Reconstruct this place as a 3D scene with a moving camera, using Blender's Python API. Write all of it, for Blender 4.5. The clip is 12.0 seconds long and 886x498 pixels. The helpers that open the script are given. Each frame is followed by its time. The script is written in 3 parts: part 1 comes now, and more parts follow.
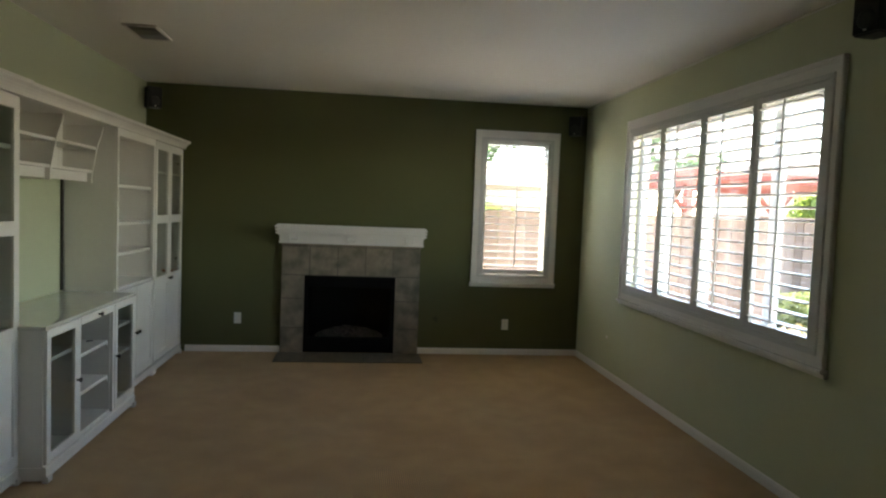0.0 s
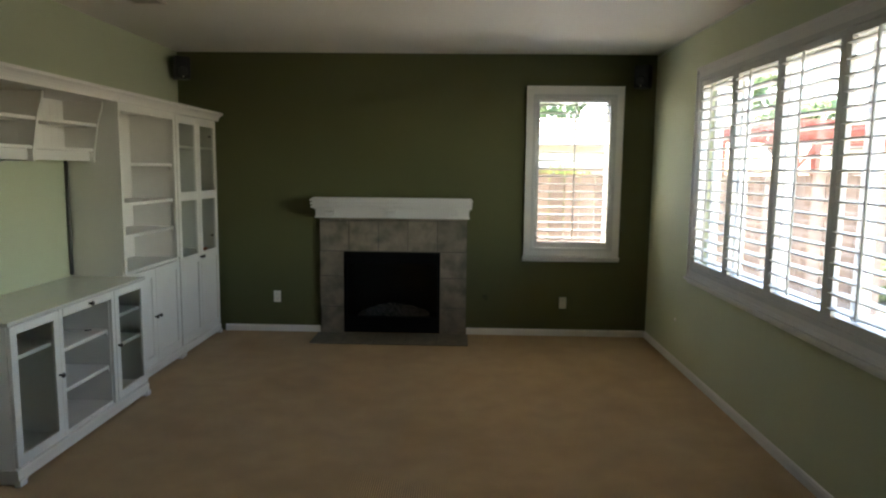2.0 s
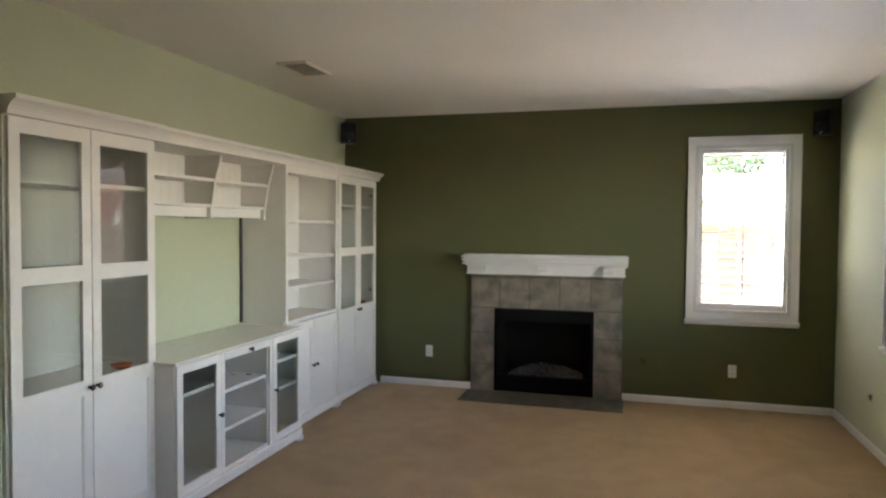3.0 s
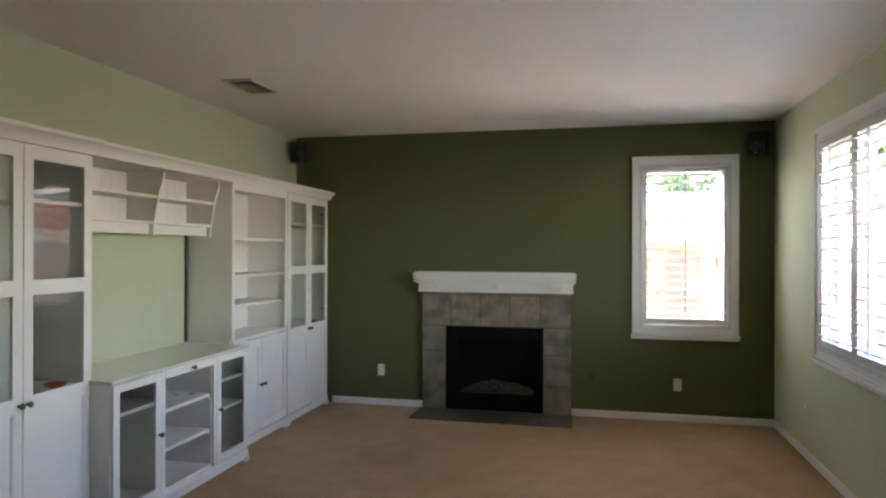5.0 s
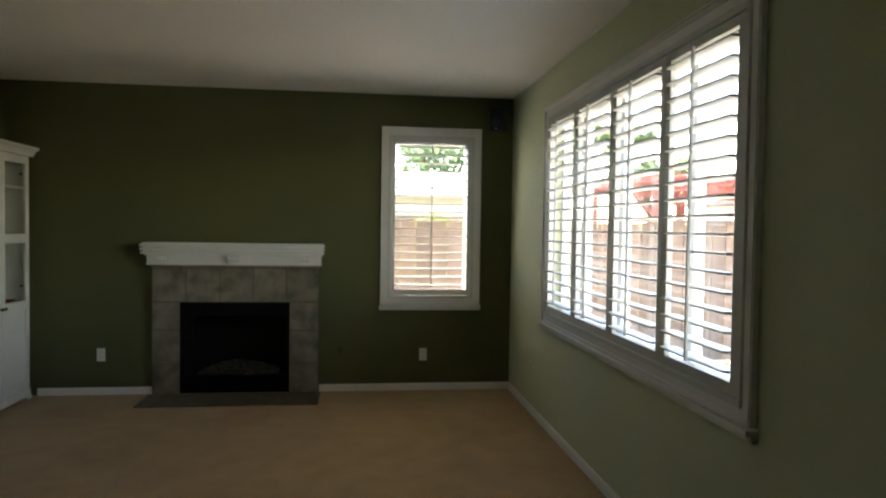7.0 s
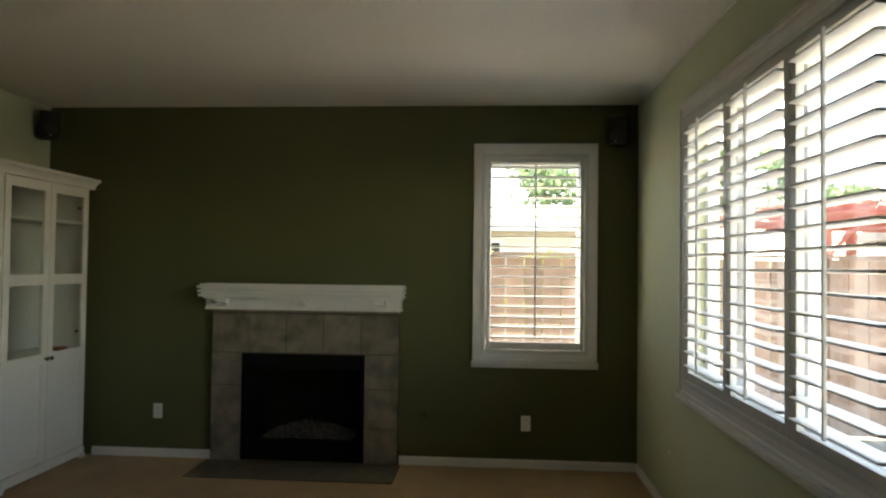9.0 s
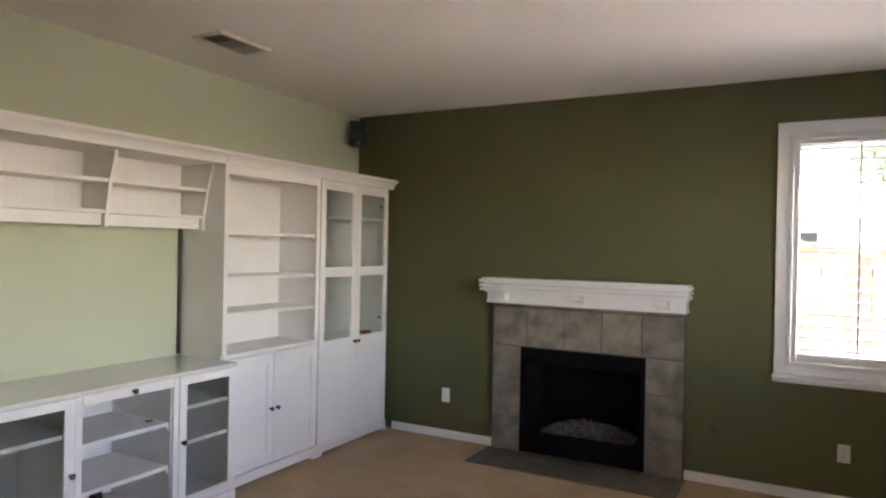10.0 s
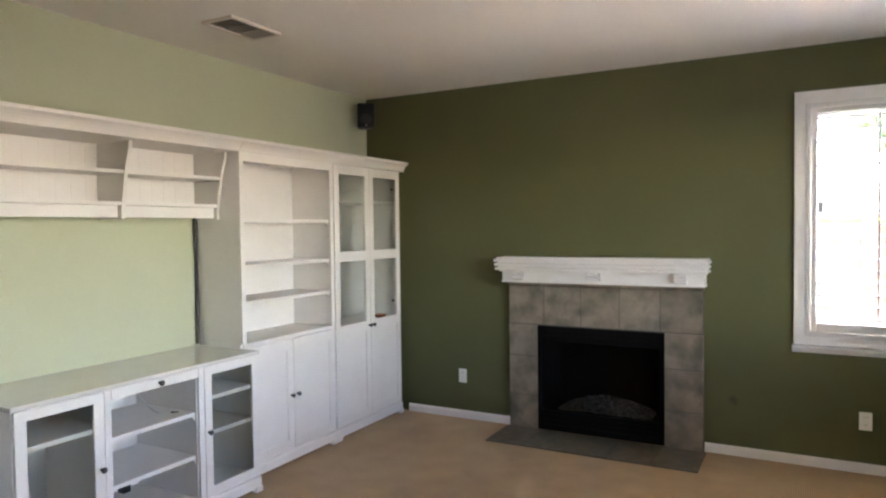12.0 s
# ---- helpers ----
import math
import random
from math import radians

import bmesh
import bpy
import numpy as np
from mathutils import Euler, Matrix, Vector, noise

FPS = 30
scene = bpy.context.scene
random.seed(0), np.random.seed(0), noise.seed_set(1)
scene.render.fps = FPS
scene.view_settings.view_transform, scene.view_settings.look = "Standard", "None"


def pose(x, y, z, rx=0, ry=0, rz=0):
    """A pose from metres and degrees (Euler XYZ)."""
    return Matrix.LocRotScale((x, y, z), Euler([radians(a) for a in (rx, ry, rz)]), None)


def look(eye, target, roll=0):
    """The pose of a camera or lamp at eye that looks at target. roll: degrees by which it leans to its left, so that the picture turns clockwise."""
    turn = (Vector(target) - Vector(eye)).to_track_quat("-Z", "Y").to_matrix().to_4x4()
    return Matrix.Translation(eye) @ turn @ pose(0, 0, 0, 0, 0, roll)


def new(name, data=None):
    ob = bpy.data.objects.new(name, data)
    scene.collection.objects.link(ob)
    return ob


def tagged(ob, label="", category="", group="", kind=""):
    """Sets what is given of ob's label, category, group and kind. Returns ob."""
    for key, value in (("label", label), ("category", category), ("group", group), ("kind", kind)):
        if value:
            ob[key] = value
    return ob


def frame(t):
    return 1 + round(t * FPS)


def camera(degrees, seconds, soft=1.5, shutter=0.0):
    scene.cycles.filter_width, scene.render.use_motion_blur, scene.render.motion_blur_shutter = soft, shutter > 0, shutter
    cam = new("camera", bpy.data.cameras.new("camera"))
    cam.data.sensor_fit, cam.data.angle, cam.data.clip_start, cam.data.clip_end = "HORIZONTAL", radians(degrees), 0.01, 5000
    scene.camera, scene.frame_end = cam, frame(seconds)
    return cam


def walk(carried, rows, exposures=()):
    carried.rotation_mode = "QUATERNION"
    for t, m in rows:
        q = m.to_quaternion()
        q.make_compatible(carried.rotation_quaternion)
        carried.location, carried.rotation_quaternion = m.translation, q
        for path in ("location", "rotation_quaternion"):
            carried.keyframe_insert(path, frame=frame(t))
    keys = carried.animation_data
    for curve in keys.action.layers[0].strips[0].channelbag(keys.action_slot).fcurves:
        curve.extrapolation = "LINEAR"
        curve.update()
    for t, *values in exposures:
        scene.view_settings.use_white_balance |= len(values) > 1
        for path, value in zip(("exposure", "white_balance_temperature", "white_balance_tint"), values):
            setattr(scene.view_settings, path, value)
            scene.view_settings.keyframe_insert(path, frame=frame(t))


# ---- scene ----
cam = camera(67.0, 12.0, soft=2.2)
PATH = [
    (0, (0.214, -0.293, 1.570), (0.465, 1.688, 1.454), 2.25),
    (0.5, (0.438, -0.061, 1.596), (0.601, 1.930, 1.494), 1.64),
    (1, (0.693, 0.104, 1.601), (0.725, 2.097, 1.448), 1.63),
    (1.5, (0.801, 0.221, 1.584), (0.884, 2.208, 1.369), 0.95),
    (2, (0.814, 0.295, 1.648), (0.763, 2.280, 1.411), 0.65),
    (2.5, (0.878, 0.375, 1.642), (0.420, 2.317, 1.500), 1.38),
    (4.3, (1.144, 0.405, 1.560), (0.542, 2.312, 1.551), -0.07),
    (4.5, (1.086, 0.407, 1.573), (0.525, 2.326, 1.576), -0.33),
    (5, (1.092, 0.381, 1.573), (0.651, 2.332, 1.577), 0.17),
    (5.5, (1.191, 0.397, 1.576), (0.891, 2.374, 1.565), -0.02),
    (6, (1.181, 0.432, 1.561), (1.107, 2.430, 1.563), 0.10),
    (6.5, (1.102, 0.476, 1.538), (1.223, 2.472, 1.505), 0.43),
    (6.7, (1.208, 0.543, 1.528), (1.385, 2.534, 1.467), 0.59),
    (8.3, (1.315, 1.429, 1.512), (1.690, 3.393, 1.459), 1.60),
    (8.5, (1.433, 1.578, 1.549), (1.663, 3.564, 1.491), 1.43),
    (9, (1.561, 1.782, 1.513), (1.422, 3.777, 1.565), 0.68),
    (9.5, (1.553, 1.842, 1.522), (0.973, 3.755, 1.582), 0.73),
    (10, (1.628, 1.952, 1.590), (0.669, 3.706, 1.586), 1.13),
    (10.5, (1.702, 1.999, 1.605), (0.572, 3.649, 1.590), -0.13),
    (11, (1.703, 1.992, 1.591), (0.549, 3.625, 1.580), 0.05),
    (11.5, (1.598, 1.969, 1.612), (0.479, 3.626, 1.591), -0.39),
    (12, (1.503, 1.913, 1.600), (0.551, 3.670, 1.536), -0.69),
]
EXPOSURES = [
    (0, 4.3, 7900, 11), (0.5, 4.4, 7900, 11), (1.5, 4.35, 7950, 11), (2.0, 4.35, 7850, 11), (2.5, 4.9, 7700, 15),
    (4.5, 5.5, 7350, 28), (5.0, 5.0, 7200, 22), (5.5, 4.55, 7400, 20), (6.0, 4.48, 8000, 14), (6.5, 4.25, 8000, 11),
    (8.5, 3.75, 8750, 9), (9.0, 3.88, 8800, 10), (9.5, 4.62, 8300, 17), (10.0, 5.34, 7550, 29), (10.5, 5.6, 7450, 36), (12.0, 5.66, 7450, 26)]
walk(cam, [(t, look(eye, target, roll)) for t, eye, target, roll in PATH], EXPOSURES)

# ---- world and sun ----
SUN_EL, SUN_AZ = 62.0, 352.0          # azimuth clockwise from +y: high, from beyond the fence
world = bpy.data.worlds.new("sky")
scene.world = world
world.use_nodes = True
wn = world.node_tree.nodes
sky = wn.new("ShaderNodeTexSky")
sky.sky_type, sky.sun_disc, sky.dust_density = "NISHITA", False, 0.7
sky.sun_elevation, sky.sun_rotation = radians(SUN_EL), radians(SUN_AZ)
world.node_tree.links.new(sky.outputs[0], wn["Background"].inputs[0])
wn["Background"].inputs[1].default_value = 0.15
sun = new("sun", bpy.data.lights.new("sun", "SUN"))
sun.data.energy, sun.data.angle, sun.data.color = 4.2, radians(0.53), (1.0, 0.95, 0.88)
a, e = radians(SUN_AZ), radians(SUN_EL)
sun.matrix_world = look((0, 0, 0), (-math.sin(a) * math.cos(e), -math.cos(a) * math.cos(e), -math.sin(e)))


# ---- materials ----
def material(name, color, rough=0.6, metal=0.0, vary=0.08, scale=6.0, bump=0.0, bump_scale=80.0, spec=0.5, object_random=0.0, stain=0.0, stain_scale=1.5, dark=None, coat=0.0):
    """Base colour varied at two scales, with a fine relief."""
    m = bpy.data.materials.new(name)
    m.use_nodes = True
    nodes, link = m.node_tree.nodes, m.node_tree.links.new
    b = nodes["Principled BSDF"]
    b.inputs["Roughness"].default_value, b.inputs["Metallic"].default_value = rough, metal
    b.inputs["Specular IOR Level"].default_value = spec
    b.inputs["Coat Weight"].default_value = coat
    co = nodes.new("ShaderNodeTexCoord").outputs["Object"]

    def noise_at(s, detail=4.0):
        n = nodes.new("ShaderNodeTexNoise")
        n.inputs["Scale"].default_value, n.inputs["Detail"].default_value = s, detail
        link(co, n.inputs["Vector"])
        return n.outputs["Fac"]

    def ramp(fac, lo, hi, c0, c1):
        r = nodes.new("ShaderNodeValToRGB")
        r.color_ramp.elements[0].position, r.color_ramp.elements[1].position = lo, hi
        r.color_ramp.elements[0].color, r.color_ramp.elements[1].color = (*c0, 1), (*c1, 1)
        link(fac, r.inputs[0])
        return r.outputs[0]

    c0, c1 = [c * (1 - vary) for c in color], [min(1, c * (1 + vary)) for c in color]
    out = ramp(noise_at(scale), 0.3, 0.7, c0, c1)
    if stain:
        mix = nodes.new("ShaderNodeMix")
        mix.data_type, mix.blend_type = "RGBA", "MIX"
        f = ramp(noise_at(stain_scale, 6.0), 0.45, 0.72, (0, 0, 0), (stain,) * 3)
        link(f, mix.inputs[0]), link(out, mix.inputs[6])
        mix.inputs[7].default_value = (*(dark or [c * 0.5 for c in color]), 1)
        out = mix.outputs[2]
    if object_random:
        hsv, oi, mr = nodes.new("ShaderNodeHueSaturation"), nodes.new("ShaderNodeObjectInfo"), nodes.new("ShaderNodeMapRange")
        mr.inputs[3].default_value, mr.inputs[4].default_value = 1 - object_random, 1 + object_random
        link(oi.outputs["Random"], mr.inputs[0]), link(mr.outputs[0], hsv.inputs["Value"]), link(out, hsv.inputs["Color"])
        out = hsv.outputs[0]
    link(out, b.inputs["Base Color"])
    rr = nodes.new("ShaderNodeMapRange")
    rr.inputs[3].default_value, rr.inputs[4].default_value = max(0.02, rough - 0.08), min(1, rough + 0.08)
    link(noise_at(scale * 3), rr.inputs[0]), link(rr.outputs[0], b.inputs["Roughness"])
    if bump:
        bp = nodes.new("ShaderNodeBump")
        bp.inputs["Strength"].default_value, bp.inputs["Distance"].default_value = bump, 0.004
        link(noise_at(bump_scale, 3.0), bp.inputs["Height"]), link(bp.outputs[0], b.inputs["Normal"])
    return m


def glass_material(name, tint, gloss=0.04, rough=0.01):
    """A thin clear pane: light passes straight through, gloss grows towards grazing angles."""
    m = bpy.data.materials.new(name)
    m.use_nodes = True
    nodes, link = m.node_tree.nodes, m.node_tree.links.new
    nodes.remove(nodes["Principled BSDF"])
    t, g, w, p, f, x = (nodes.new("ShaderNode" + k) for k in ("BsdfTransparent", "BsdfGlossy", "LayerWeight", "Math", "Math", "MixShader"))
    t.inputs[0].default_value, g.inputs["Roughness"].default_value, w.inputs[0].default_value = (*tint, 1), rough, 0.5
    p.operation, p.inputs[1].default_value = "POWER", 5.0
    f.operation, f.inputs[1].default_value, f.inputs[2].default_value = "MULTIPLY_ADD", 0.85, gloss
    link(w.outputs["Facing"], p.inputs[0]), link(p.outputs[0], f.inputs[0]), link(f.outputs[0], x.inputs[0])
    link(t.outputs[0], x.inputs[1]), link(g.outputs[0], x.inputs[2])
    link(x.outputs[0], nodes["Material Output"].inputs[0])
    return m


def carpet_material():
    m = material("carpet", (0.475, 0.32, 0.172), 0.95, vary=0.08, scale=5.5, bump=0.9, bump_scale=230, spec=0.1, stain=0.5, stain_scale=1.3, dark=(0.34, 0.215, 0.112))
    nodes, link = m.node_tree.nodes, m.node_tree.links.new
    b = nodes["Principled BSDF"]
    b.inputs["Sheen Weight"].default_value = 0.15
    n = nodes.new("ShaderNodeTexNoise")
    n.inputs["Scale"].default_value = 170
    co = nodes.new("ShaderNodeTexCoord").outputs["Object"]
    link(co, n.inputs["Vector"])
    mix = nodes.new("ShaderNodeMix")
    mix.data_type, mix.blend_type = "RGBA", "OVERLAY"
    mix.inputs[0].default_value = 0.45
    old = b.inputs["Base Color"].links[0].from_socket
    link(old, mix.inputs[6]), link(n.outputs["Fac"], mix.inputs[7])
    # faint rows of pile, stronger in trodden patches
    wave, patch, pr, rows, dim = (nodes.new("ShaderNode" + k) for k in ("TexWave", "TexNoise", "ValToRGB", "Mix", "Math"))
    wave.bands_direction = "X"
    wave.inputs["Scale"].default_value, wave.inputs["Distortion"].default_value, wave.inputs["Detail Scale"].default_value = 26, 2.0, 0.6
    patch.inputs["Scale"].default_value, patch.inputs["Detail"].default_value = 1.6, 5
    pr.color_ramp.elements[0].position, pr.color_ramp.elements[1].position = 0.48, 0.68
    dim.operation, dim.inputs[1].default_value = "MULTIPLY", 0.55
    rows.data_type, rows.blend_type = "RGBA", "OVERLAY"
    link(co, wave.inputs["Vector"]), link(co, patch.inputs["Vector"]), link(patch.outputs["Fac"], pr.inputs[0])
    link(pr.outputs[0], dim.inputs[0]), link(dim.outputs[0], rows.inputs[0])
    link(mix.outputs[2], rows.inputs[6]), link(wave.outputs["Color"], rows.inputs[7])
    link(rows.outputs[2], b.inputs["Base Color"])
    return m


LIGHT_GREEN = material("light_green_paint", (0.545, 0.578, 0.40), 0.75, vary=0.025, scale=1.2, bump=0.25, bump_scale=140, spec=0.3)
SMUDGE = (1.075, 6.90, 0.385)            # scuff on the accent wall
DARK_GREEN = material("dark_green_paint", (0.107, 0.111, 0.046), 0.7, vary=0.04, scale=1.0, bump=0.25, bump_scale=140, spec=0.3)
nodes, link = DARK_GREEN.node_tree.nodes, DARK_GREEN.node_tree.links.new
dist, nz, add, rmp, mixer = (nodes.new("ShaderNode" + k) for k in ("VectorMath", "TexNoise", "Math", "ValToRGB", "Mix"))
coords = nodes.new("ShaderNodeTexCoord").outputs["Object"]
dist.operation, dist.inputs[1].default_value, nz.inputs["Scale"].default_value = "DISTANCE", SMUDGE, 45
add.operation, add.inputs[1].default_value = "MULTIPLY_ADD", 0.09
link(coords, dist.inputs[0]), link(coords, nz.inputs["Vector"]), link(nz.outputs["Fac"], add.inputs[0]), link(dist.outputs["Value"], add.inputs[2])
rmp.color_ramp.elements[0].position, rmp.color_ramp.elements[1].position = 0.055, 0.085
rmp.color_ramp.elements[0].color, rmp.color_ramp.elements[1].color = (0.5, 0.5, 0.5, 1), (0, 0, 0, 1)
mixer.data_type, mixer.inputs[7].default_value = "RGBA", (0.03, 0.03, 0.018, 1)
bsdf = nodes["Principled BSDF"]
link(add.outputs[0], rmp.inputs[0]), link(rmp.outputs[0], mixer.inputs[0]), link(bsdf.inputs["Base Color"].links[0].from_socket, mixer.inputs[6])
link(mixer.outputs[2], bsdf.inputs["Base Color"])
CEILING = material("ceiling_paint", (0.86, 0.82, 0.76), 0.9, vary=0.03, scale=0.8, bump=0.5, bump_scale=90, spec=0.2)
CARPET = carpet_material()
TRIM = material("white_trim_paint", (0.80, 0.78, 0.75), 0.4, vary=0.02, scale=3, bump=0.05)
LACQUER = material("white_lacquer", (0.85, 0.82, 0.77), 0.38, vary=0.02, scale=4, bump=0.04, bump_scale=120)
LACQUER_TOP = material("glossy_white_top", (0.74, 0.71, 0.65), 0.1, vary=0.02, scale=4, coat=0.3)
SHUTTER = material("shutter_white", (0.64, 0.635, 0.615), 0.42, vary=0.02, scale=5)
VINYL = material("window_vinyl", (0.64, 0.655, 0.67), 0.35, vary=0.02, scale=3)
TILE = material("slate_tile", (0.240, 0.200, 0.150), 0.55, vary=0.22, scale=9, bump=0.5, bump_scale=28, object_random=0.14, stain=0.95, stain_scale=8, dark=(0.112, 0.103, 0.074))
HEARTH_TILE = material("dark_slate_tile", (0.150, 0.128, 0.092), 0.6, vary=0.25, scale=7, bump=0.5, bump_scale=28, object_random=0.06, stain=0.7, stain_scale=8, dark=(0.085, 0.076, 0.055))
GROUT = material("grout", (0.07, 0.065, 0.06), 0.9, bump=0.3)
BLACK_METAL = material("black_metal", (0.005, 0.0045, 0.0045), 0.7, vary=0.15, bump=0.05, spec=0.08)
BLACK_PLASTIC = material("black_plastic", (0.014, 0.014, 0.015), 0.45, vary=0.1, bump=0.1)
MESH_GREY = material("speaker_cloth", (0.011, 0.011, 0.012), 0.8, vary=0.2, scale=60, bump=0.4, bump_scale=300)
FIREBRICK = material("firebox_lining", (0.004, 0.004, 0.004), 0.9, vary=0.3, scale=8, bump=0.4, bump_scale=30)
EMBER = material("ember_bed", (0.27, 0.265, 0.255), 0.95, vary=0.8, scale=40, bump=1.0, bump_scale=90)
KNOB = material("pewter_knob", (0.10, 0.09, 0.085), 0.32, metal=0.9, vary=0.1)
PLATE = material("outlet_plastic", (0.78, 0.76, 0.71), 0.4, vary=0.02)
DARK_SLOT = material("dark_slot", (0.03, 0.03, 0.03), 0.8)
BEIGE = material("beige_plastic", (0.70, 0.63, 0.56), 0.5, vary=0.03)
VENT_PAINT = material("vent_paint", (0.42, 0.38, 0.33), 0.5, vary=0.04)
COPPER = material("copper_dish", (0.45, 0.13, 0.06), 0.4, metal=0.4, vary=0.2, scale=20)
CABLE = material("white_cable", (0.72, 0.71, 0.68), 0.5)
# near-black, paints the shade of the gap beside the bookcase
GAP_SHADE = material("gap_shade", (0.06, 0.055, 0.05), 0.6)
GLASS = glass_material("clear_glass", (0.93, 0.95, 0.94))
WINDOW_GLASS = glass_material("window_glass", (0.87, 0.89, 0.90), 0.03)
FIRE_GLASS = glass_material("fireplace_glass", (0.70, 0.69, 0.68), 0.012, 0.05)
STUCCO = material("stucco", (0.66, 0.62, 0.57), 0.9, vary=0.08, bump=0.6, bump_scale=60)
CONCRETE = material("concrete", (0.64, 0.575, 0.49), 0.85, vary=0.1, scale=2, bump=0.3, stain=0.3)
SOIL = material("garden_ground", (0.13, 0.115, 0.085), 0.95, vary=0.3, scale=3, bump=0.8, bump_scale=20)
FENCE_WOOD = material("cedar_fence", (0.205, 0.140, 0.112), 0.8, vary=0.22, scale=4, bump=0.4, bump_scale=40, object_random=0.22, stain=0.4, stain_scale=3)
RED_WOOD = material("red_stained_wood", (0.32, 0.085, 0.055), 0.6, vary=0.15, scale=4, bump=0.2, object_random=0.1)
ROOF = material("roof_tile", (0.16, 0.13, 0.12), 0.8, vary=0.2, scale=4, bump=0.5)
BARK = material("bark", (0.14, 0.10, 0.07), 0.9, vary=0.3, scale=9, bump=0.8, bump_scale=30)
def leaf_material(name, color):
    """Leaves that let part of the sun's light through."""
    m = material(name, color, 0.5, vary=0.35, scale=3)
    nodes, link = m.node_tree.nodes, m.node_tree.links.new
    b, out = nodes["Principled BSDF"], nodes["Material Output"]
    tr, mx = nodes.new("ShaderNodeBsdfTranslucent"), nodes.new("ShaderNodeMixShader")
    mx.inputs[0].default_value = 0.55
    link(b.inputs["Base Color"].links[0].from_socket, tr.inputs[0])
    link(b.outputs[0], mx.inputs[1]), link(tr.outputs[0], mx.inputs[2]), link(mx.outputs[0], out.inputs[0])
    return m


LEAF = leaf_material("leaf_green", (0.10, 0.16, 0.05))
LEAF_LIME = leaf_material("leaf_lime", (0.19, 0.27, 0.055))
LEAF_BLUE = leaf_material("leaf_blue_green", (0.17, 0.25, 0.13))
HEDGE_LEAF = leaf_material("hedge_leaf", (0.15, 0.19, 0.065))
PETAL = material("cream_petal", (0.40, 0.32, 0.20), 0.6, vary=0.2, scale=8)


# ---- mesh helpers ----
ORIGIN = {}


def thing(name, at, label="", category="", group="", kind=""):
    """An empty at the base of a thing."""
    ob = tagged(new(name), label, category, group, kind)
    ob.location = at
    ORIGIN[ob] = Vector(at)
    return ob


def part(name, bm, mat, parent=None, label=""):
    """Links a bmesh, drawn in world metres, as one mesh object under its thing or part."""
    at = ORIGIN.get(parent, Vector((0, 0, 0)))
    bmesh.ops.translate(bm, verts=bm.verts, vec=-at)
    me = bpy.data.meshes.new(name)
    bm.to_mesh(me)
    bm.free()
    me.materials.append(mat)
    ob = new(name, me)
    if parent:
        ob.parent = parent
    if label:
        ob["label"] = label
    ORIGIN[ob] = at
    return ob


def add_box(bm, x0, x1, y0, y1, z0, z1, bevel=0.0):
    vs = [bm.verts.new((x, y, z)) for x in (x0, x1) for y in (y0, y1) for z in (z0, z1)]
    fs = [(0, 1, 3, 2), (4, 6, 7, 5), (0, 4, 5, 1), (2, 3, 7, 6), (0, 2, 6, 4), (1, 5, 7, 3)]
    faces = [bm.faces.new([vs[i] for i in f]) for f in fs]
    if bevel:
        edges = list({ed for f in faces for ed in f.edges})
        bmesh.ops.bevel(bm, geom=edges, offset=bevel, segments=2, profile=0.7, affect="EDGES")
    return bm


def box(x0, x1, y0, y1, z0, z1, bevel=0.0):
    return add_box(bmesh.new(), x0, x1, y0, y1, z0, z1, bevel)


def boxes(rows, bevel=0.0):
    bm = bmesh.new()
    for r in rows:
        add_box(bm, *r, bevel=bevel)
    return bm


def extrude(bm, outline, axis, a0, a1):
    """A prism: the outline's points (two coordinates in the plane across axis, in xyz order) from a0 to a1 along axis."""
    def at(p, q):
        c = list(p)
        c.insert(axis, q)
        return bm.verts.new(c)
    lo, hi = [at(p, a0) for p in outline], [at(p, a1) for p in outline]
    n = len(outline)
    bm.faces.new(lo), bm.faces.new(hi[::-1])
    for i in range(n):
        bm.faces.new((lo[i], hi[i], hi[(i + 1) % n], lo[(i + 1) % n]))
    bmesh.ops.recalc_face_normals(bm, faces=bm.faces)
    return bm


def lattice(axis, d0, d1, us, vs, holes, bevel=0.0):
    """One connected frame: the cells between us and vs, less the holes (i, j), from d0 to d1 along axis."""
    bm, at = bmesh.new(), {}

    def vert(i, j, k):
        if (i, j, k) not in at:
            c = [us[i], vs[j]]
            c.insert(axis, (d0, d1)[k])
            at[i, j, k] = bm.verts.new(c)
        return at[i, j, k]

    full = {(i, j) for i in range(len(us) - 1) for j in range(len(vs) - 1)} - set(holes)
    for i, j in full:
        for k in (0, 1):
            bm.faces.new([vert(i, j, k), vert(i + 1, j, k), vert(i + 1, j + 1, k), vert(i, j + 1, k)])
        for (p, q), near in ((((i, j), (i + 1, j)), (i, j - 1)), (((i + 1, j), (i + 1, j + 1)), (i + 1, j)), (((i + 1, j + 1), (i, j + 1)), (i, j + 1)), (((i, j + 1), (i, j)), (i - 1, j))):
            if near not in full:
                bm.faces.new([vert(*p, 0), vert(*q, 0), vert(*q, 1), vert(*p, 1)])
    bmesh.ops.recalc_face_normals(bm, faces=bm.faces)
    if bevel:
        sharp = [ed for ed in bm.edges if len(ed.link_faces) == 2 and ed.calc_face_angle(0) > 1]
        bmesh.ops.bevel(bm, geom=sharp, offset=bevel, segments=2, affect="EDGES")
    return bm


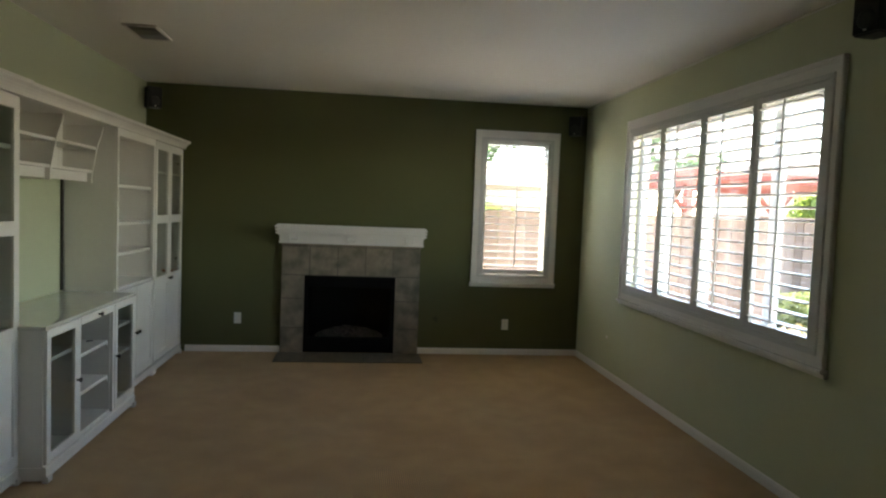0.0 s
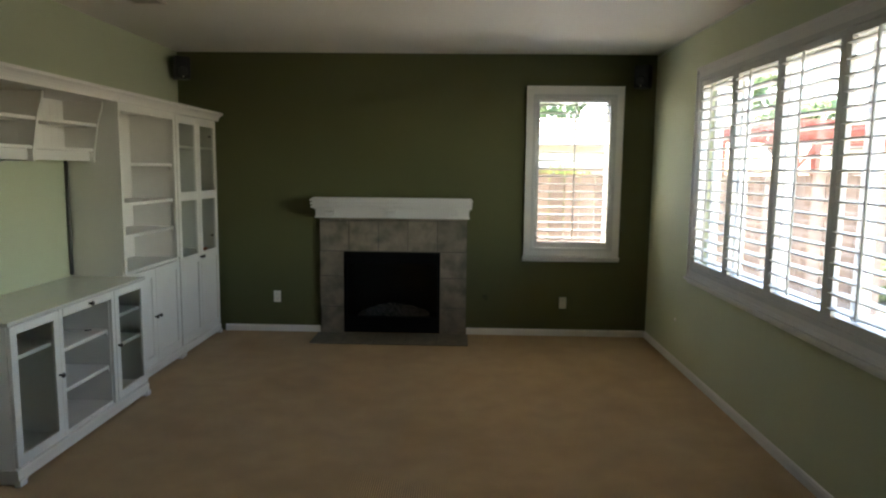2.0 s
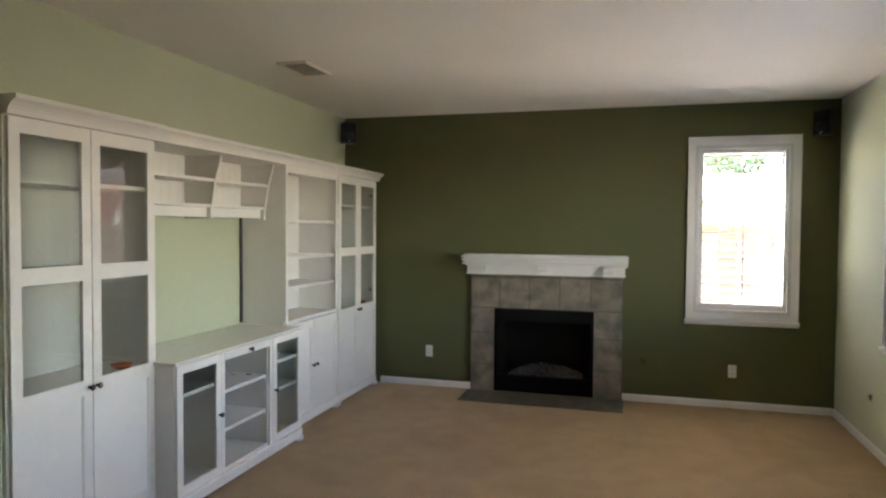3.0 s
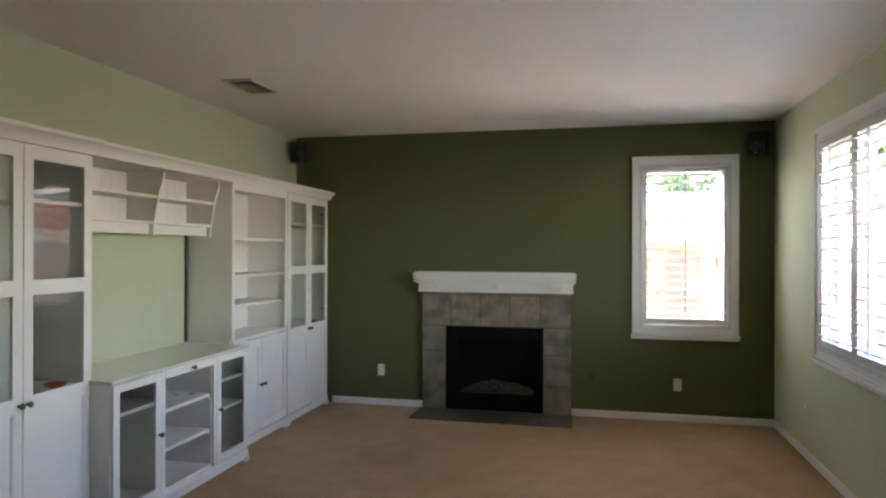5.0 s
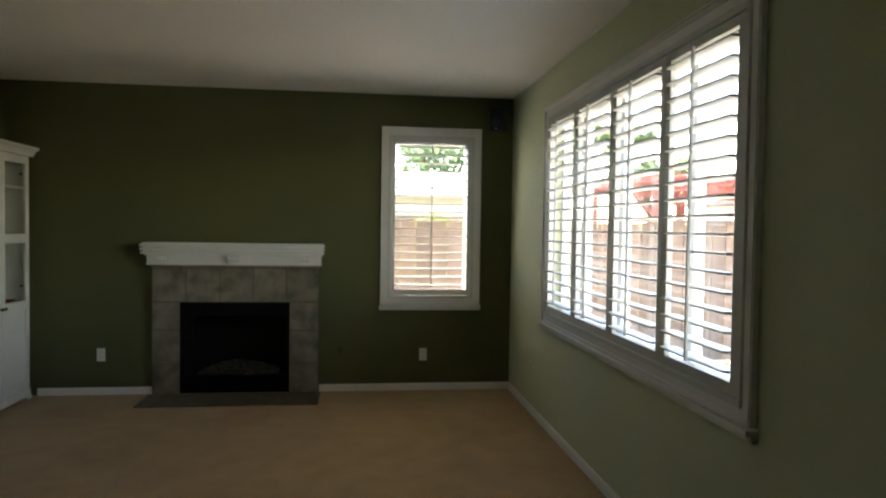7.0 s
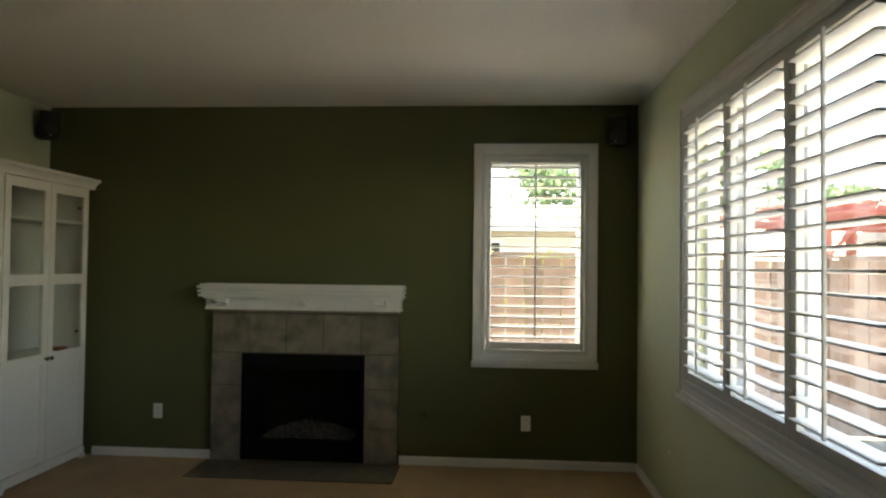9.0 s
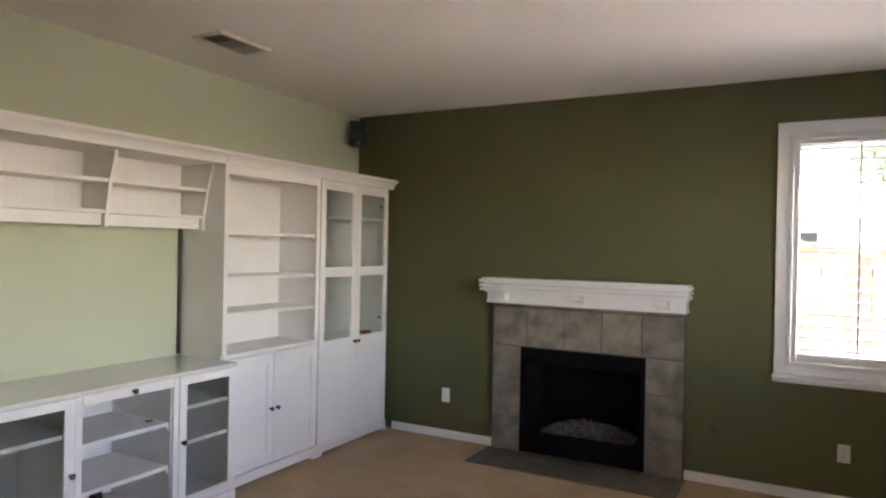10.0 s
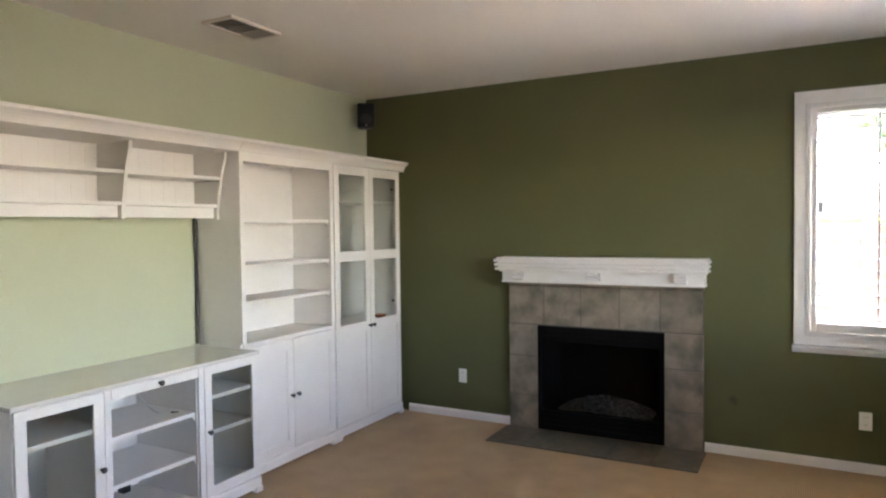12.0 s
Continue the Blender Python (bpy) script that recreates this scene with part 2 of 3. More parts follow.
def cylinder(bm, a, b, r0, r1=None, n=14):
    a, b, r1 = Vector(a), Vector(b), r0 if r1 is None else r1
    q = (b - a).to_track_quat("Z", "Y")
    rings = [[bm.verts.new(p + q @ Vector((r * math.cos(k * math.tau / n), r * math.sin(k * math.tau / n), 0))) for k in range(n)] for p, r in ((a, r0), (b, r1))]
    for k in range(n):
        f = bm.faces.new((rings[0][k], rings[0][(k + 1) % n], rings[1][(k + 1) % n], rings[1][k]))
        f.smooth = True
    bm.faces.new(rings[0][::-1]), bm.faces.new(rings[1])
    return bm


def lathe(bm, at, profile, axis=(0, 0, 1), n=18):
    """A turned shape: profile rows of (radius, height along axis)."""
    q, at = Vector(axis).to_track_quat("Z", "Y"), Vector(at)
    rings = [[bm.verts.new(at + q @ Vector((r * math.cos(k * math.tau / n), r * math.sin(k * math.tau / n), h))) for k in range(n)] for r, h in profile]
    for a_, b_ in zip(rings, rings[1:]):
        for k in range(n):
            bm.faces.new((a_[k], a_[(k + 1) % n], b_[(k + 1) % n], b_[k])).smooth = True
    bm.faces.new(rings[0][::-1]), bm.faces.new(rings[-1])
    return bm


def cable(name, points, radius, mat, parent=None, label="", category=""):
    cu = bpy.data.curves.new(name, "CURVE")
    cu.dimensions, cu.bevel_depth, cu.bevel_resolution = "3D", radius, 2
    sp = cu.splines.new("NURBS")
    sp.points.add(len(points) - 1)
    at = ORIGIN.get(parent, Vector((0, 0, 0)))
    for p, q in zip(sp.points, points):
        p.co = (*(Vector(q) - at), 1)
    sp.use_endpoint_u, sp.order_u = True, 3
    tmp = bpy.data.objects.new(name, cu)
    me = bpy.data.meshes.new_from_object(tmp)
    bpy.data.objects.remove(tmp)
    me.materials.clear()
    me.materials.append(mat)
    ob = new(name, me)
    if parent:
        ob.parent = parent
    return tagged(ob, label, category)


def structure(name, bm, mat, label="", category=""):
    return tagged(part(name, bm, mat), label, category, kind="structure")


# ---- the room ----
# Floor at z = 0; walls run along x and y; far wall's face at y = 6.90.
LEFT, RIGHT, FAR, BACK, TOP = -1.965, 2.672, 6.90, -3.0, 2.75
NICHE_X, NICHE_Y = -1.585, 2.588        # the left wall steps forward here, towards the camera's start
RW = (2.985, 5.590, 0.875, 2.345)        # side window's opening: y0, y1, z0, z1
FW = (1.528, 2.278, 0.865, 2.35)         # far window's opening: x0, x1, z0, z1
T = 0.16

structure("floor", box(LEFT - T, RIGHT + T, BACK - T, FAR + T, -0.2, 0.0), CARPET, "tan wall-to-wall cut pile carpet, slightly worn", "carpet")
structure("ceiling", box(LEFT - T, RIGHT + T, BACK - T, FAR + T, TOP, TOP + 0.2), CEILING, "off-white painted flat ceiling with fine texture", "ceiling")
structure("wall_north", boxes([
    (LEFT - T, -0.338, FAR, FAR + T, 0, TOP), (-0.338, 0.618, FAR, FAR + T, 0.826, TOP), (0.618, FW[0], FAR, FAR + T, 0, TOP), (FW[1], RIGHT + T, FAR, FAR + T, 0, TOP),
    (FW[0], FW[1], FAR, FAR + T, 0, FW[2]), (FW[0], FW[1], FAR, FAR + T, FW[3], TOP)]), DARK_GREEN, "dark olive green painted accent wall", "wall")
structure("wall_east", boxes([
    (RIGHT, RIGHT + T, BACK, RW[0], 0, TOP), (RIGHT, RIGHT + T, RW[1], FAR, 0, TOP),
    (RIGHT, RIGHT + T, RW[0], RW[1], 0, RW[2]), (RIGHT, RIGHT + T, RW[0], RW[1], RW[3], TOP)]), LIGHT_GREEN, "light sage green painted wall", "wall")
structure("wall_west", box(LEFT - T, LEFT, NICHE_Y, FAR, 0, TOP), LIGHT_GREEN, "light sage green painted wall behind the cabinets", "wall")
bm = box(LEFT - T, NICHE_X, BACK, NICHE_Y, 0, TOP)
bmesh.ops.bevel(bm, geom=[ed for ed in bm.edges if all(v.co.x > -1.6 and v.co.y > 2 for v in ed.verts)], offset=0.015, segments=4, affect="EDGES")
structure("wall_west_near", bm, LIGHT_GREEN, "light sage green painted wall with rounded corner", "wall")
structure("wall_south", box(LEFT - T, RIGHT + T, BACK - T, BACK, 0, TOP), LIGHT_GREEN, "light sage green painted wall", "wall")


def baseboard(name, axis, a0, a1, face, side):
    """White moulded board, 6.5 cm high, along axis, standing off the wall's face towards side."""
    prof = [(0, 0.0), (0.013, 0.0), (0.013, 0.044), (0.010, 0.050), (0.010, 0.056), (0.005, 0.063), (0, 0.065)]
    pts = [(face + side * d, z) for d, z in prof]
    return structure(name, extrude(bmesh.new(), pts, axis, a0, a1), TRIM, "white painted moulded wooden baseboard", "baseboard")


baseboard("baseboard", 0, -1.55, -0.585, FAR, -1)
baseboard("baseboard", 0, 0.885, RIGHT - 0.014, FAR, -1)
baseboard("baseboard", 1, BACK, FAR, RIGHT, -1)
baseboard("baseboard", 1, BACK, NICHE_Y - 0.02, NICHE_X, 1)


# ---- windows and plantation shutters ----
def louver_mesh(length):
    """A slat with an elliptical section, along x, 89 mm deep in y."""
    half = [(0.0445, 0.0022), (0.042, 0.0042), (0.022, 0.0058), (-0.022, 0.0058), (-0.042, 0.0042), (-0.0445, 0.0022)]
    pts = half + [(y, -z) for y, z in half[::-1]]
    bm = extrude(bmesh.new(), pts, 0, -length / 2, length / 2)
    me = bpy.data.meshes.new("louver")
    bm.to_mesh(me)
    bm.free()
    me.materials.append(SHUTTER)
    return me


def shutter(m, width, height, mesh, tilt, label, group, stile=0.05, rail=(0.105, 0.06)):
    """One hinged panel in its own frame: x along its width, y into the room (negative), z up; its origin at the lower left corner."""
    ob = tagged(new("plantation_shutter"), label, "shutter", group)
    ORIGIN[ob] = Vector((0, 0, 0))
    d = 0.014
    for x0 in (0.0, width - stile):
        part("stile", box(x0 + 0.0015, x0 + stile - 0.0015, -d, d, 0, height, 0.003), SHUTTER, ob)
    part("rail", box(stile, width - stile, -d, d, 0.001, rail[0], 0.003), SHUTTER, ob)
    part("rail", box(stile, width - stile, -d, d, height - rail[1], height - 0.001, 0.003), SHUTTER, ob)
    lo, hi, n = rail[0], height - rail[1], 18
    step = (hi - lo) / n
    for k in range(n):
        s = new("louver", mesh)
        s.parent = ob
        s.matrix_local = pose(width / 2, 0, lo + (k + 0.5) * step, tilt, 0, 0)
    part("tilt_rod", box(width / 2 - 0.006, width / 2 + 0.006, -0.058, -0.046, lo + 0.03, hi - 0.01, 0.002), SHUTTER, ob, "thin vertical white wooden tilt rod")
    for z in (0.15, height - 0.15):
        part("hinge", box(-0.002, 0.016, -d - 0.003, -d + 0.002, z - 0.03, z + 0.03, 0.001), SHUTTER, ob)
    ob.matrix_world = m
    return ob


def ring(x0, x1, z0, z1, w, y0, y1, bevel=0.003):
    """A flat rectangular frame, w wide, in one piece."""
    return lattice(1, y0, y1, [x0, x0 + w, x1 - w, x1], [z0, z0 + w, z1 - w, z1], [(1, 1)], bevel)


def turned(bm, m):
    bm.transform(m)
    return bm


def window(name, m, width, z0, z1, mullions, label):
    """A window in its own frame: x along the wall from the opening's left end, y out of the room, z up from the floor."""
    ob = thing(name, (0, 0, 0), label, "window", kind="structure")
    o = 0.08                                 # casing's reach beyond the opening
    # casing: flat board, raised outer bead, cap and sill ledge
    part("casing", turned(ring(-o, width + o, z0 - 0.05, z1 + o, 0.055, -0.022, -0.001), m), TRIM, ob)
    part("casing_bead", turned(ring(-o - 0.012, width + o + 0.012, z0 - 0.06, z1 + o + 0.012, 0.02, -0.034, -0.001, 0.005), m), TRIM, ob)
    part("shutter_frame", turned(ring(-0.026, width + 0.026, z0 - 0.004, z1 + 0.024, 0.03, -0.030, 0.05), m), SHUTTER, ob)
    pts = [(-0.001, z0 - 0.112), (-0.022, z0 - 0.112), (-0.028, z0 - 0.09), (-0.05, z0 - 0.082), (-0.05, z0 - 0.064), (-0.001, z0 - 0.064)]
    part("window_sill", turned(extrude(bmesh.new(), pts, 0, -o - 0.02, width + o + 0.02), m), TRIM, ob, "moulded white sill ledge")
    part("head_cap", turned(box(-o - 0.013, width + o + 0.013, -0.037, -0.001, z1 + o + 0.0125, z1 + o + 0.022, 0.003), m), TRIM, ob)
    # vinyl window behind the shutters
    part("window_frame", turned(ring(0.0, width, z0, z1, 0.045, 0.085, 0.145), m), VINYL, ob)
    stops = [0.045] + [p for x in mullions for p in (x - 0.035, x + 0.035)] + [width - 0.045]
    for x in mullions:
        part("mullion", turned(box(x - 0.035, x + 0.035, 0.088, 0.142, z0 + 0.045, z1 - 0.045, 0.004), m), VINYL, ob)
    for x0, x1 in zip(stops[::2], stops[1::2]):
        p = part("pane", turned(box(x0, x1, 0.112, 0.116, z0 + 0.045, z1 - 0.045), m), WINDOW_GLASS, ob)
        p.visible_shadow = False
    return ob


M_EAST = Matrix.Translation((RIGHT, RW[1], 0)) @ Matrix.Rotation(radians(-90), 4, "Z")     # x runs along -y, y out to +x
M_NORTH = Matrix.Translation((FW[0], FAR, 0))
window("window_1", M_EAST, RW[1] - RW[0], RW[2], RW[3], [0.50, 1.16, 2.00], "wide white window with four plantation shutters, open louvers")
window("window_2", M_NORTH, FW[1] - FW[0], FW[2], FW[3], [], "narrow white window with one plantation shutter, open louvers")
EAST_W = (RW[1] - RW[0] - 0.008) / 4
louver_e, louver_n = louver_mesh(EAST_W - 0.104), louver_mesh(FW[1] - FW[0] - 0.084)
for k in range(4):
    shutter(M_EAST @ pose(0.004 + k * EAST_W, -0.012, RW[2] + 0.028), EAST_W, RW[3] - RW[2] - 0.036, louver_e, -2.5, "white wooden shutter panel with open wide louvers", "shutters of the wide window", rail=(0.048, 0.04))
shutter(M_NORTH @ pose(0.006, -0.012, FW[2] + 0.0275), FW[1] - FW[0] - 0.012, FW[3] - FW[2] - 0.0375, louver_n, -1, "white wooden shutter panel with open wide louvers", "", stile=0.034, rail=(0.056, 0.03))


# ---- fireplace ----
FX0, FX1, FY = -0.578, 0.880, 6.85       # tiled face
OX0, OX1, OZ = -0.338, 0.618, 0.825      # opening
fire = thing("fireplace", (0.15, FAR, 0), "gas fireplace with grey slate tile surround and white mantel", "fireplace")
part("backing", boxes([(FX0, OX0, FY + 0.012, FAR - 0.002, 0, 1.135), (OX1, FX1, FY + 0.012, FAR - 0.002, 0, 1.135), (OX0, OX1, FY + 0.012, FAR - 0.002, OZ, 1.135)]), GROUT, fire)
for k in range(5):
    w = (FX1 - FX0) / 5
    part("tile", box(FX0 + k * w + 0.003, FX0 + (k + 1) * w - 0.003, FY, FY + 0.013, 0.834, 1.135, 0.003), TILE, fire)
for x0, x1, cuts in ((FX0, OX0, (0.0, 0.27, 0.58, 0.83)), (OX1, FX1, (0.0, 0.27, 0.57, 0.83))):
    for z0, z1 in zip(cuts, cuts[1:]):
        part("tile", box(x0 + 0.002, x1 - 0.001, FY, FY + 0.013, z0 + 0.003, z1 - 0.003, 0.003), TILE, fire)
part("trim_strip", box(FX0 - 0.004, FX1 + 0.004, FY - 0.008, FAR - 0.002, 1.140, 1.166, 0.004), TILE, fire, "thin grey tile strip below the mantel")
mantel = part("mantel", box(-0.597, 0.897, 6.766, FAR - 0.002, 1.167, 1.250, 0.003), TRIM, fire, "white painted wooden mantel with stepped mouldings")
for z0, z1, y, ex, soft in ((1.250, 1.264, 6.735, 0.020, 0.002), (1.264, 1.286, 6.690, 0.054, 0.008), (1.286, 1.296, 6.722, 0.030, 0.001), (1.296, 1.318, 6.686, 0.060, 0.008),
                           (1.318, 1.328, 6.718, 0.034, 0.001), (1.328, 1.350, 6.682, 0.064, 0.007), (1.350, 1.363, 6.706, 0.042, 0.003)):
    part("moulding", box(-0.597 - 0.62 * ex, 0.897 + 0.5 * ex, y, FAR - 0.002, z0 + 0.0005, z1, soft), TRIM, mantel)
part("lower_bead", box(-0.602, 0.902, 6.759, FAR - 0.002, 1.167, 1.180, 0.004), TRIM, mantel)
for x in (-0.455, 0.142, 0.748):
    pts = [(6.765, 1.190), (6.738, 1.190), (6.724, 1.200), (6.732, 1.216), (6.698, 1.224), (6.690, 1.2495), (6.765, 1.2495)]
    part("corbel", extrude(bmesh.new(), pts, 0, x - 0.04, x + 0.04), TRIM, mantel)
# black insert: face frame, lining, glass, ember bed
part("insert_frame", lattice(1, FY - 0.006, FY + 0.04, [OX0, OX0 + 0.035, OX1 - 0.035, OX1], [0.012, 0.172, OZ - 0.115, OZ], [(1, 1)], 0.002), BLACK_METAL, fire, "black metal fireplace face")
for z in (0.05, 0.09, 0.13, OZ - 0.08, OZ - 0.04):
    part("louver", box(OX0 + 0.05, OX1 - 0.05, FY - 0.011, FY - 0.005, z, z + 0.012, 0.002), BLACK_METAL, fire)
structure_box = [(OX0, OX0 + 0.02, FY + 0.04, FAR + 0.42, 0.0, OZ), (OX1 - 0.02, OX1, FY + 0.04, FAR + 0.42, 0.0, OZ), (OX0, OX1, FAR + 0.42, FAR + 0.44, 0.0, OZ), (OX0, OX1, FY + 0.04, FAR + 0.44, OZ, OZ + 0.02), (OX0, OX1, FY + 0.04, FAR + 0.44, -0.02, 0.0)]
part("firebox", boxes(structure_box), FIREBRICK, fire, "black firebox lining")
p = part("fire_glass", box(OX0 + 0.03, OX1 - 0.03, FY + 0.018, FY + 0.022, 0.165, OZ - 0.11), FIRE_GLASS, fire, "dark tinted glass")
p.visible_shadow = False
rng = random.Random(4)
bm = bmesh.new()
for k in range(900):
    u, v = rng.uniform(-1, 1), rng.uniform(0, 1)
    h = max(0.0, 1 - u * u) ** 0.8 * (0.25 + 0.75 * v)
    r = rng.uniform(0.006, 0.015)
    at = Matrix.Translation(((OX0 + OX1) / 2 + u * 0.325, FY + 0.07 + 0.24 * v, 0.152 + 0.105 * h * rng.uniform(0.75, 1.0)))
    bmesh.ops.create_icosphere(bm, subdivisions=1, radius=r, matrix=at @ pose(0, 0, 0, rng.uniform(0, 360), rng.uniform(0, 360), 0) @ Matrix.Diagonal((rng.uniform(0.8, 1.5), 1, rng.uniform(0.5, 0.9), 1)))
part("ember_bed", bm, EMBER, fire, "heap of pale grey ash embers and lava rock")
bm = bmesh.new()
grid = [[bm.verts.new((OX0 + 0.11 + (OX1 - OX0 - 0.22) * i / 24, FY + 0.06 + 0.28 * j / 8,
         0.15 + 0.085 * max(0.0, 1 - (i / 12 - 1) ** 2) ** 0.8 * (0.25 + 0.75 * j / 8) + rng.uniform(-0.006, 0.006))) for j in range(9)] for i in range(25)]
for i in range(24):
    for j in range(8):
        bm.faces.new((grid[i][j], grid[i + 1][j], grid[i + 1][j + 1], grid[i][j + 1]))
part("ash", bm, EMBER, fire)
part("burner_tray", box(OX0 + 0.04, OX1 - 0.04, FY + 0.05, FAR + 0.35, 0.10, 0.15, 0.004), BLACK_METAL, fire)
hearth = thing("hearth", (0.15, 6.64, 0), "flush dark grey slate tile hearth on the carpet", "hearth", kind="structure")
part("bed", box(-0.60, 0.90, 6.425, FY - 0.001, -0.01, 0.006), GROUT, hearth)
for k in range(5):
    w = 1.5 / 5
    part("tile", box(-0.60 + k * w + 0.002, -0.60 + (k + 1) * w - 0.002, 6.428, 6.728, 0.004, 0.0085, 0.001), HEARTH_TILE, hearth)
    part("tile", box(-0.60 + k * w + 0.002, -0.60 + (k + 1) * w - 0.002, 6.732, FY - 0.001, 0.004, 0.0085, 0.001), HEARTH_TILE, hearth)


# ---- white cabinets along the left wall ----
CF, CB = -1.595, LEFT + 0.004            # front and back of the tall units' carcases
CROWN = [(0, 0), (0.008, 0), (0.010, 0.008), (0.014, 0.020), (0.022, 0.034), (0.034, 0.047), (0.048, 0.056), (0.056, 0.060), (0.056, 0.078), (0, 0.078)]


def crown(parent, y0, y1, front, z0, grow=1.0, ends=(0.0, 0.0)):
    pts = [(front + d * grow, z0 + h * grow) for d, h in CROWN] + [(CB, z0 + 0.078 * grow), (CB, z0)]
    return part("crown", extrude(bmesh.new(), pts, 0 + 1, y0 - ends[0], y1 + ends[1]), LACQUER, parent, "moulded white crown")


def plinth(parent, y0, y1, front):
    """Base board with bracket feet: the middle stands off the floor."""
    f = 0.055
    pts = [(y0, 0), (y0 + f, 0), (y0 + f + 0.006, 0.014), (y0 + f + 0.03, 0.024), (y1 - f - 0.03, 0.024), (y1 - f - 0.006, 0.014), (y1 - f, 0), (y1, 0), (y1, 0.078), (y0, 0.078)]
    part("plinth", extrude(bmesh.new(), pts, 0, front, front + 0.022), LACQUER, parent, "white base board with bracket feet")
    pts = [(front, 0.078), (front + 0.022, 0.078), (front + 0.018, 0.088), (front, 0.092)]
    part("base_moulding", extrude(bmesh.new(), pts, 1, y0, y1), LACQUER, parent)
    for y in (y0 + 0.002, y1 - 0.018):
        part("side_plinth", box(CB + 0.05, front, y, y + 0.016, 0.012, 0.0845), LACQUER, parent)
    for y in (y0, y1 - f):
        part("foot", box(front + 0.022, front + 0.032, y, y + f, 0, 0.034, 0.003), LACQUER, parent)
    for y in (y0 + 0.002, y1 - 0.042):
        part("back_foot", box(CB + 0.01, CB + 0.05, y, y + 0.04, 0, 0.08), LACQUER, parent)


def knob(parent, x, y, z):
    part("knob", lathe(bmesh.new(), (x, y, z), [(0.008, 0), (0.006, 0.004), (0.006, 0.012), (0.013, 0.017), (0.0155, 0.023), (0.012, 0.029), (0.004, 0.031)], (1, 0, 0)), KNOB, parent, "dark pewter knob")


def framed_door(parent, y0, y1, z0, z1, front, fields, stile=0.058, glass=True):
    """Door leaf with stiles and rails; fields: (z0, z1, 'glass' or 'panel')."""
    d0, d1 = front, front + 0.019
    zs = [z0] + [z for f in fields for z in f[:2]] + [z1]
    door = part("door", lattice(0, d0, d1, [y0, y0 + stile, y1 - stile, y1], zs, [(1, 2 * k + 1) for k in range(len(fields))], 0.002), LACQUER, parent)
    for a_, b_, what in fields:
        if what == "glass":
            part("glass_pane", box(d0 + 0.006, d0 + 0.010, y0 + stile - 0.004, y1 - stile + 0.004, a_ - 0.004, b_ + 0.004), GLASS, door, "clear glass")
        else:
            part("door_panel", box(d0 + 0.003, d0 + 0.012, y0 + stile - 0.003, y1 - stile + 0.003, a_ - 0.003, b_ + 0.003), LACQUER, door)
            part("panel_bead", ring_x(d0 + 0.012, d0 + 0.016, y0 + stile, y1 - stile, a_, b_, 0.006), LACQUER, door)
    return door


def ring_x(x0, x1, y0, y1, z0, z1, w):
    return lattice(0, x0, x1, [y0, y0 + w, y1 - w, y1], [z0, z0 + w, z1 - w, z1], [(1, 1)])


def beadboard(parent, y0, y1, z0, z1, x):
    """Back panel with vertical grooves."""
    n = max(2, round((y1 - y0) / 0.085))
    w = (y1 - y0) / n
    pts = [(x, y0), (x + 0.007, y0)]
    for k in range(1, n):
        y = y0 + k * w
        pts += [(x + 0.007, y - 0.0022), (x + 0.0061, y), (x + 0.007, y + 0.0022)]
    pts += [(x + 0.007, y1), (x, y1)]
    bm = extrude(bmesh.new(), pts, 2, z0, z1)
    return part("back_panel", bm, LACQUER, parent, "white grooved back panel")


def carcase(parent, y0, y1, top=2.085):
    for a_, b_ in ((y0, y0 + 0.019), (y1 - 0.019, y1)):
        part("side_panel", box(CB, CF, a_, b_, 0.08, top, 0.0015), LACQUER, parent)
    part("top_board", box(CB, CF, y0 + 0.019, y1 - 0.019, top - 0.02, top, 0.001), LACQUER, parent)
    part("bottom_board", box(CB, CF, y0 + 0.019, y1 - 0.019, 0.08, 0.10, 0.001), LACQUER, parent)


def shelf(parent, y0, y1, z, front=-1.612, thick=0.022):
    part("shelf", box(CB + 0.01, front, y0 + 0.0195, y1 - 0.0195, z - thick, z, 0.002), LACQUER, parent)


def glass_cabinet(y0, y1, label, grow, ends):
    ob = thing("glass_door_cabinet", ((CF + CB) / 2, (y0 + y1) / 2, 0), label, "cabinet", "wall unit along the side wall")
    carcase(ob, y0, y1)
    part("back_panel", box(CB, CB + 0.007, y0 + 0.0195, y1 - 0.0195, 0.1005, 2.0645), LACQUER, ob)
    for z in (0.845, 1.40, 1.825):
        shelf(ob, y0, y1, z)
    plinth(ob, y0, y1, CF)
    mid = (y0 + y1) / 2
    for a_, b_, k in ((y0 + 0.012, mid - 0.0015, mid - 0.024), (mid + 0.0015, y1 - 0.012, mid + 0.024)):
        d = framed_door(ob, a_, b_, 0.098, 2.078, CF + 0.001, [(0.165, 0.790, "panel"), (0.862, 1.348, "glass"), (1.424, 2.012, "glass")])
        knob(d, CF + 0.02, k, 0.825)
        if a_ > mid and y0 > 5:
            for z in (0.98, 1.93):
                part("hinge", box(CF - 0.03, CF - 0.003, b_ - 0.066, b_ - 0.0585, z - 0.008, z + 0.008, 0.002), KNOB, d, "dark metal hinge")
    crown(ob, y0, y1, CF + 0.02, 2.086, grow, ends)
    return ob


glass_cabinet(2.605, 3.528, "tall white cabinet with two glass doors, a dish inside", 1.06, (0.0, 0.012))
glass_cabinet(5.895, 6.825, "tall white cabinet with glass doors beside the green wall", 1.0, (0.0, 0.055))

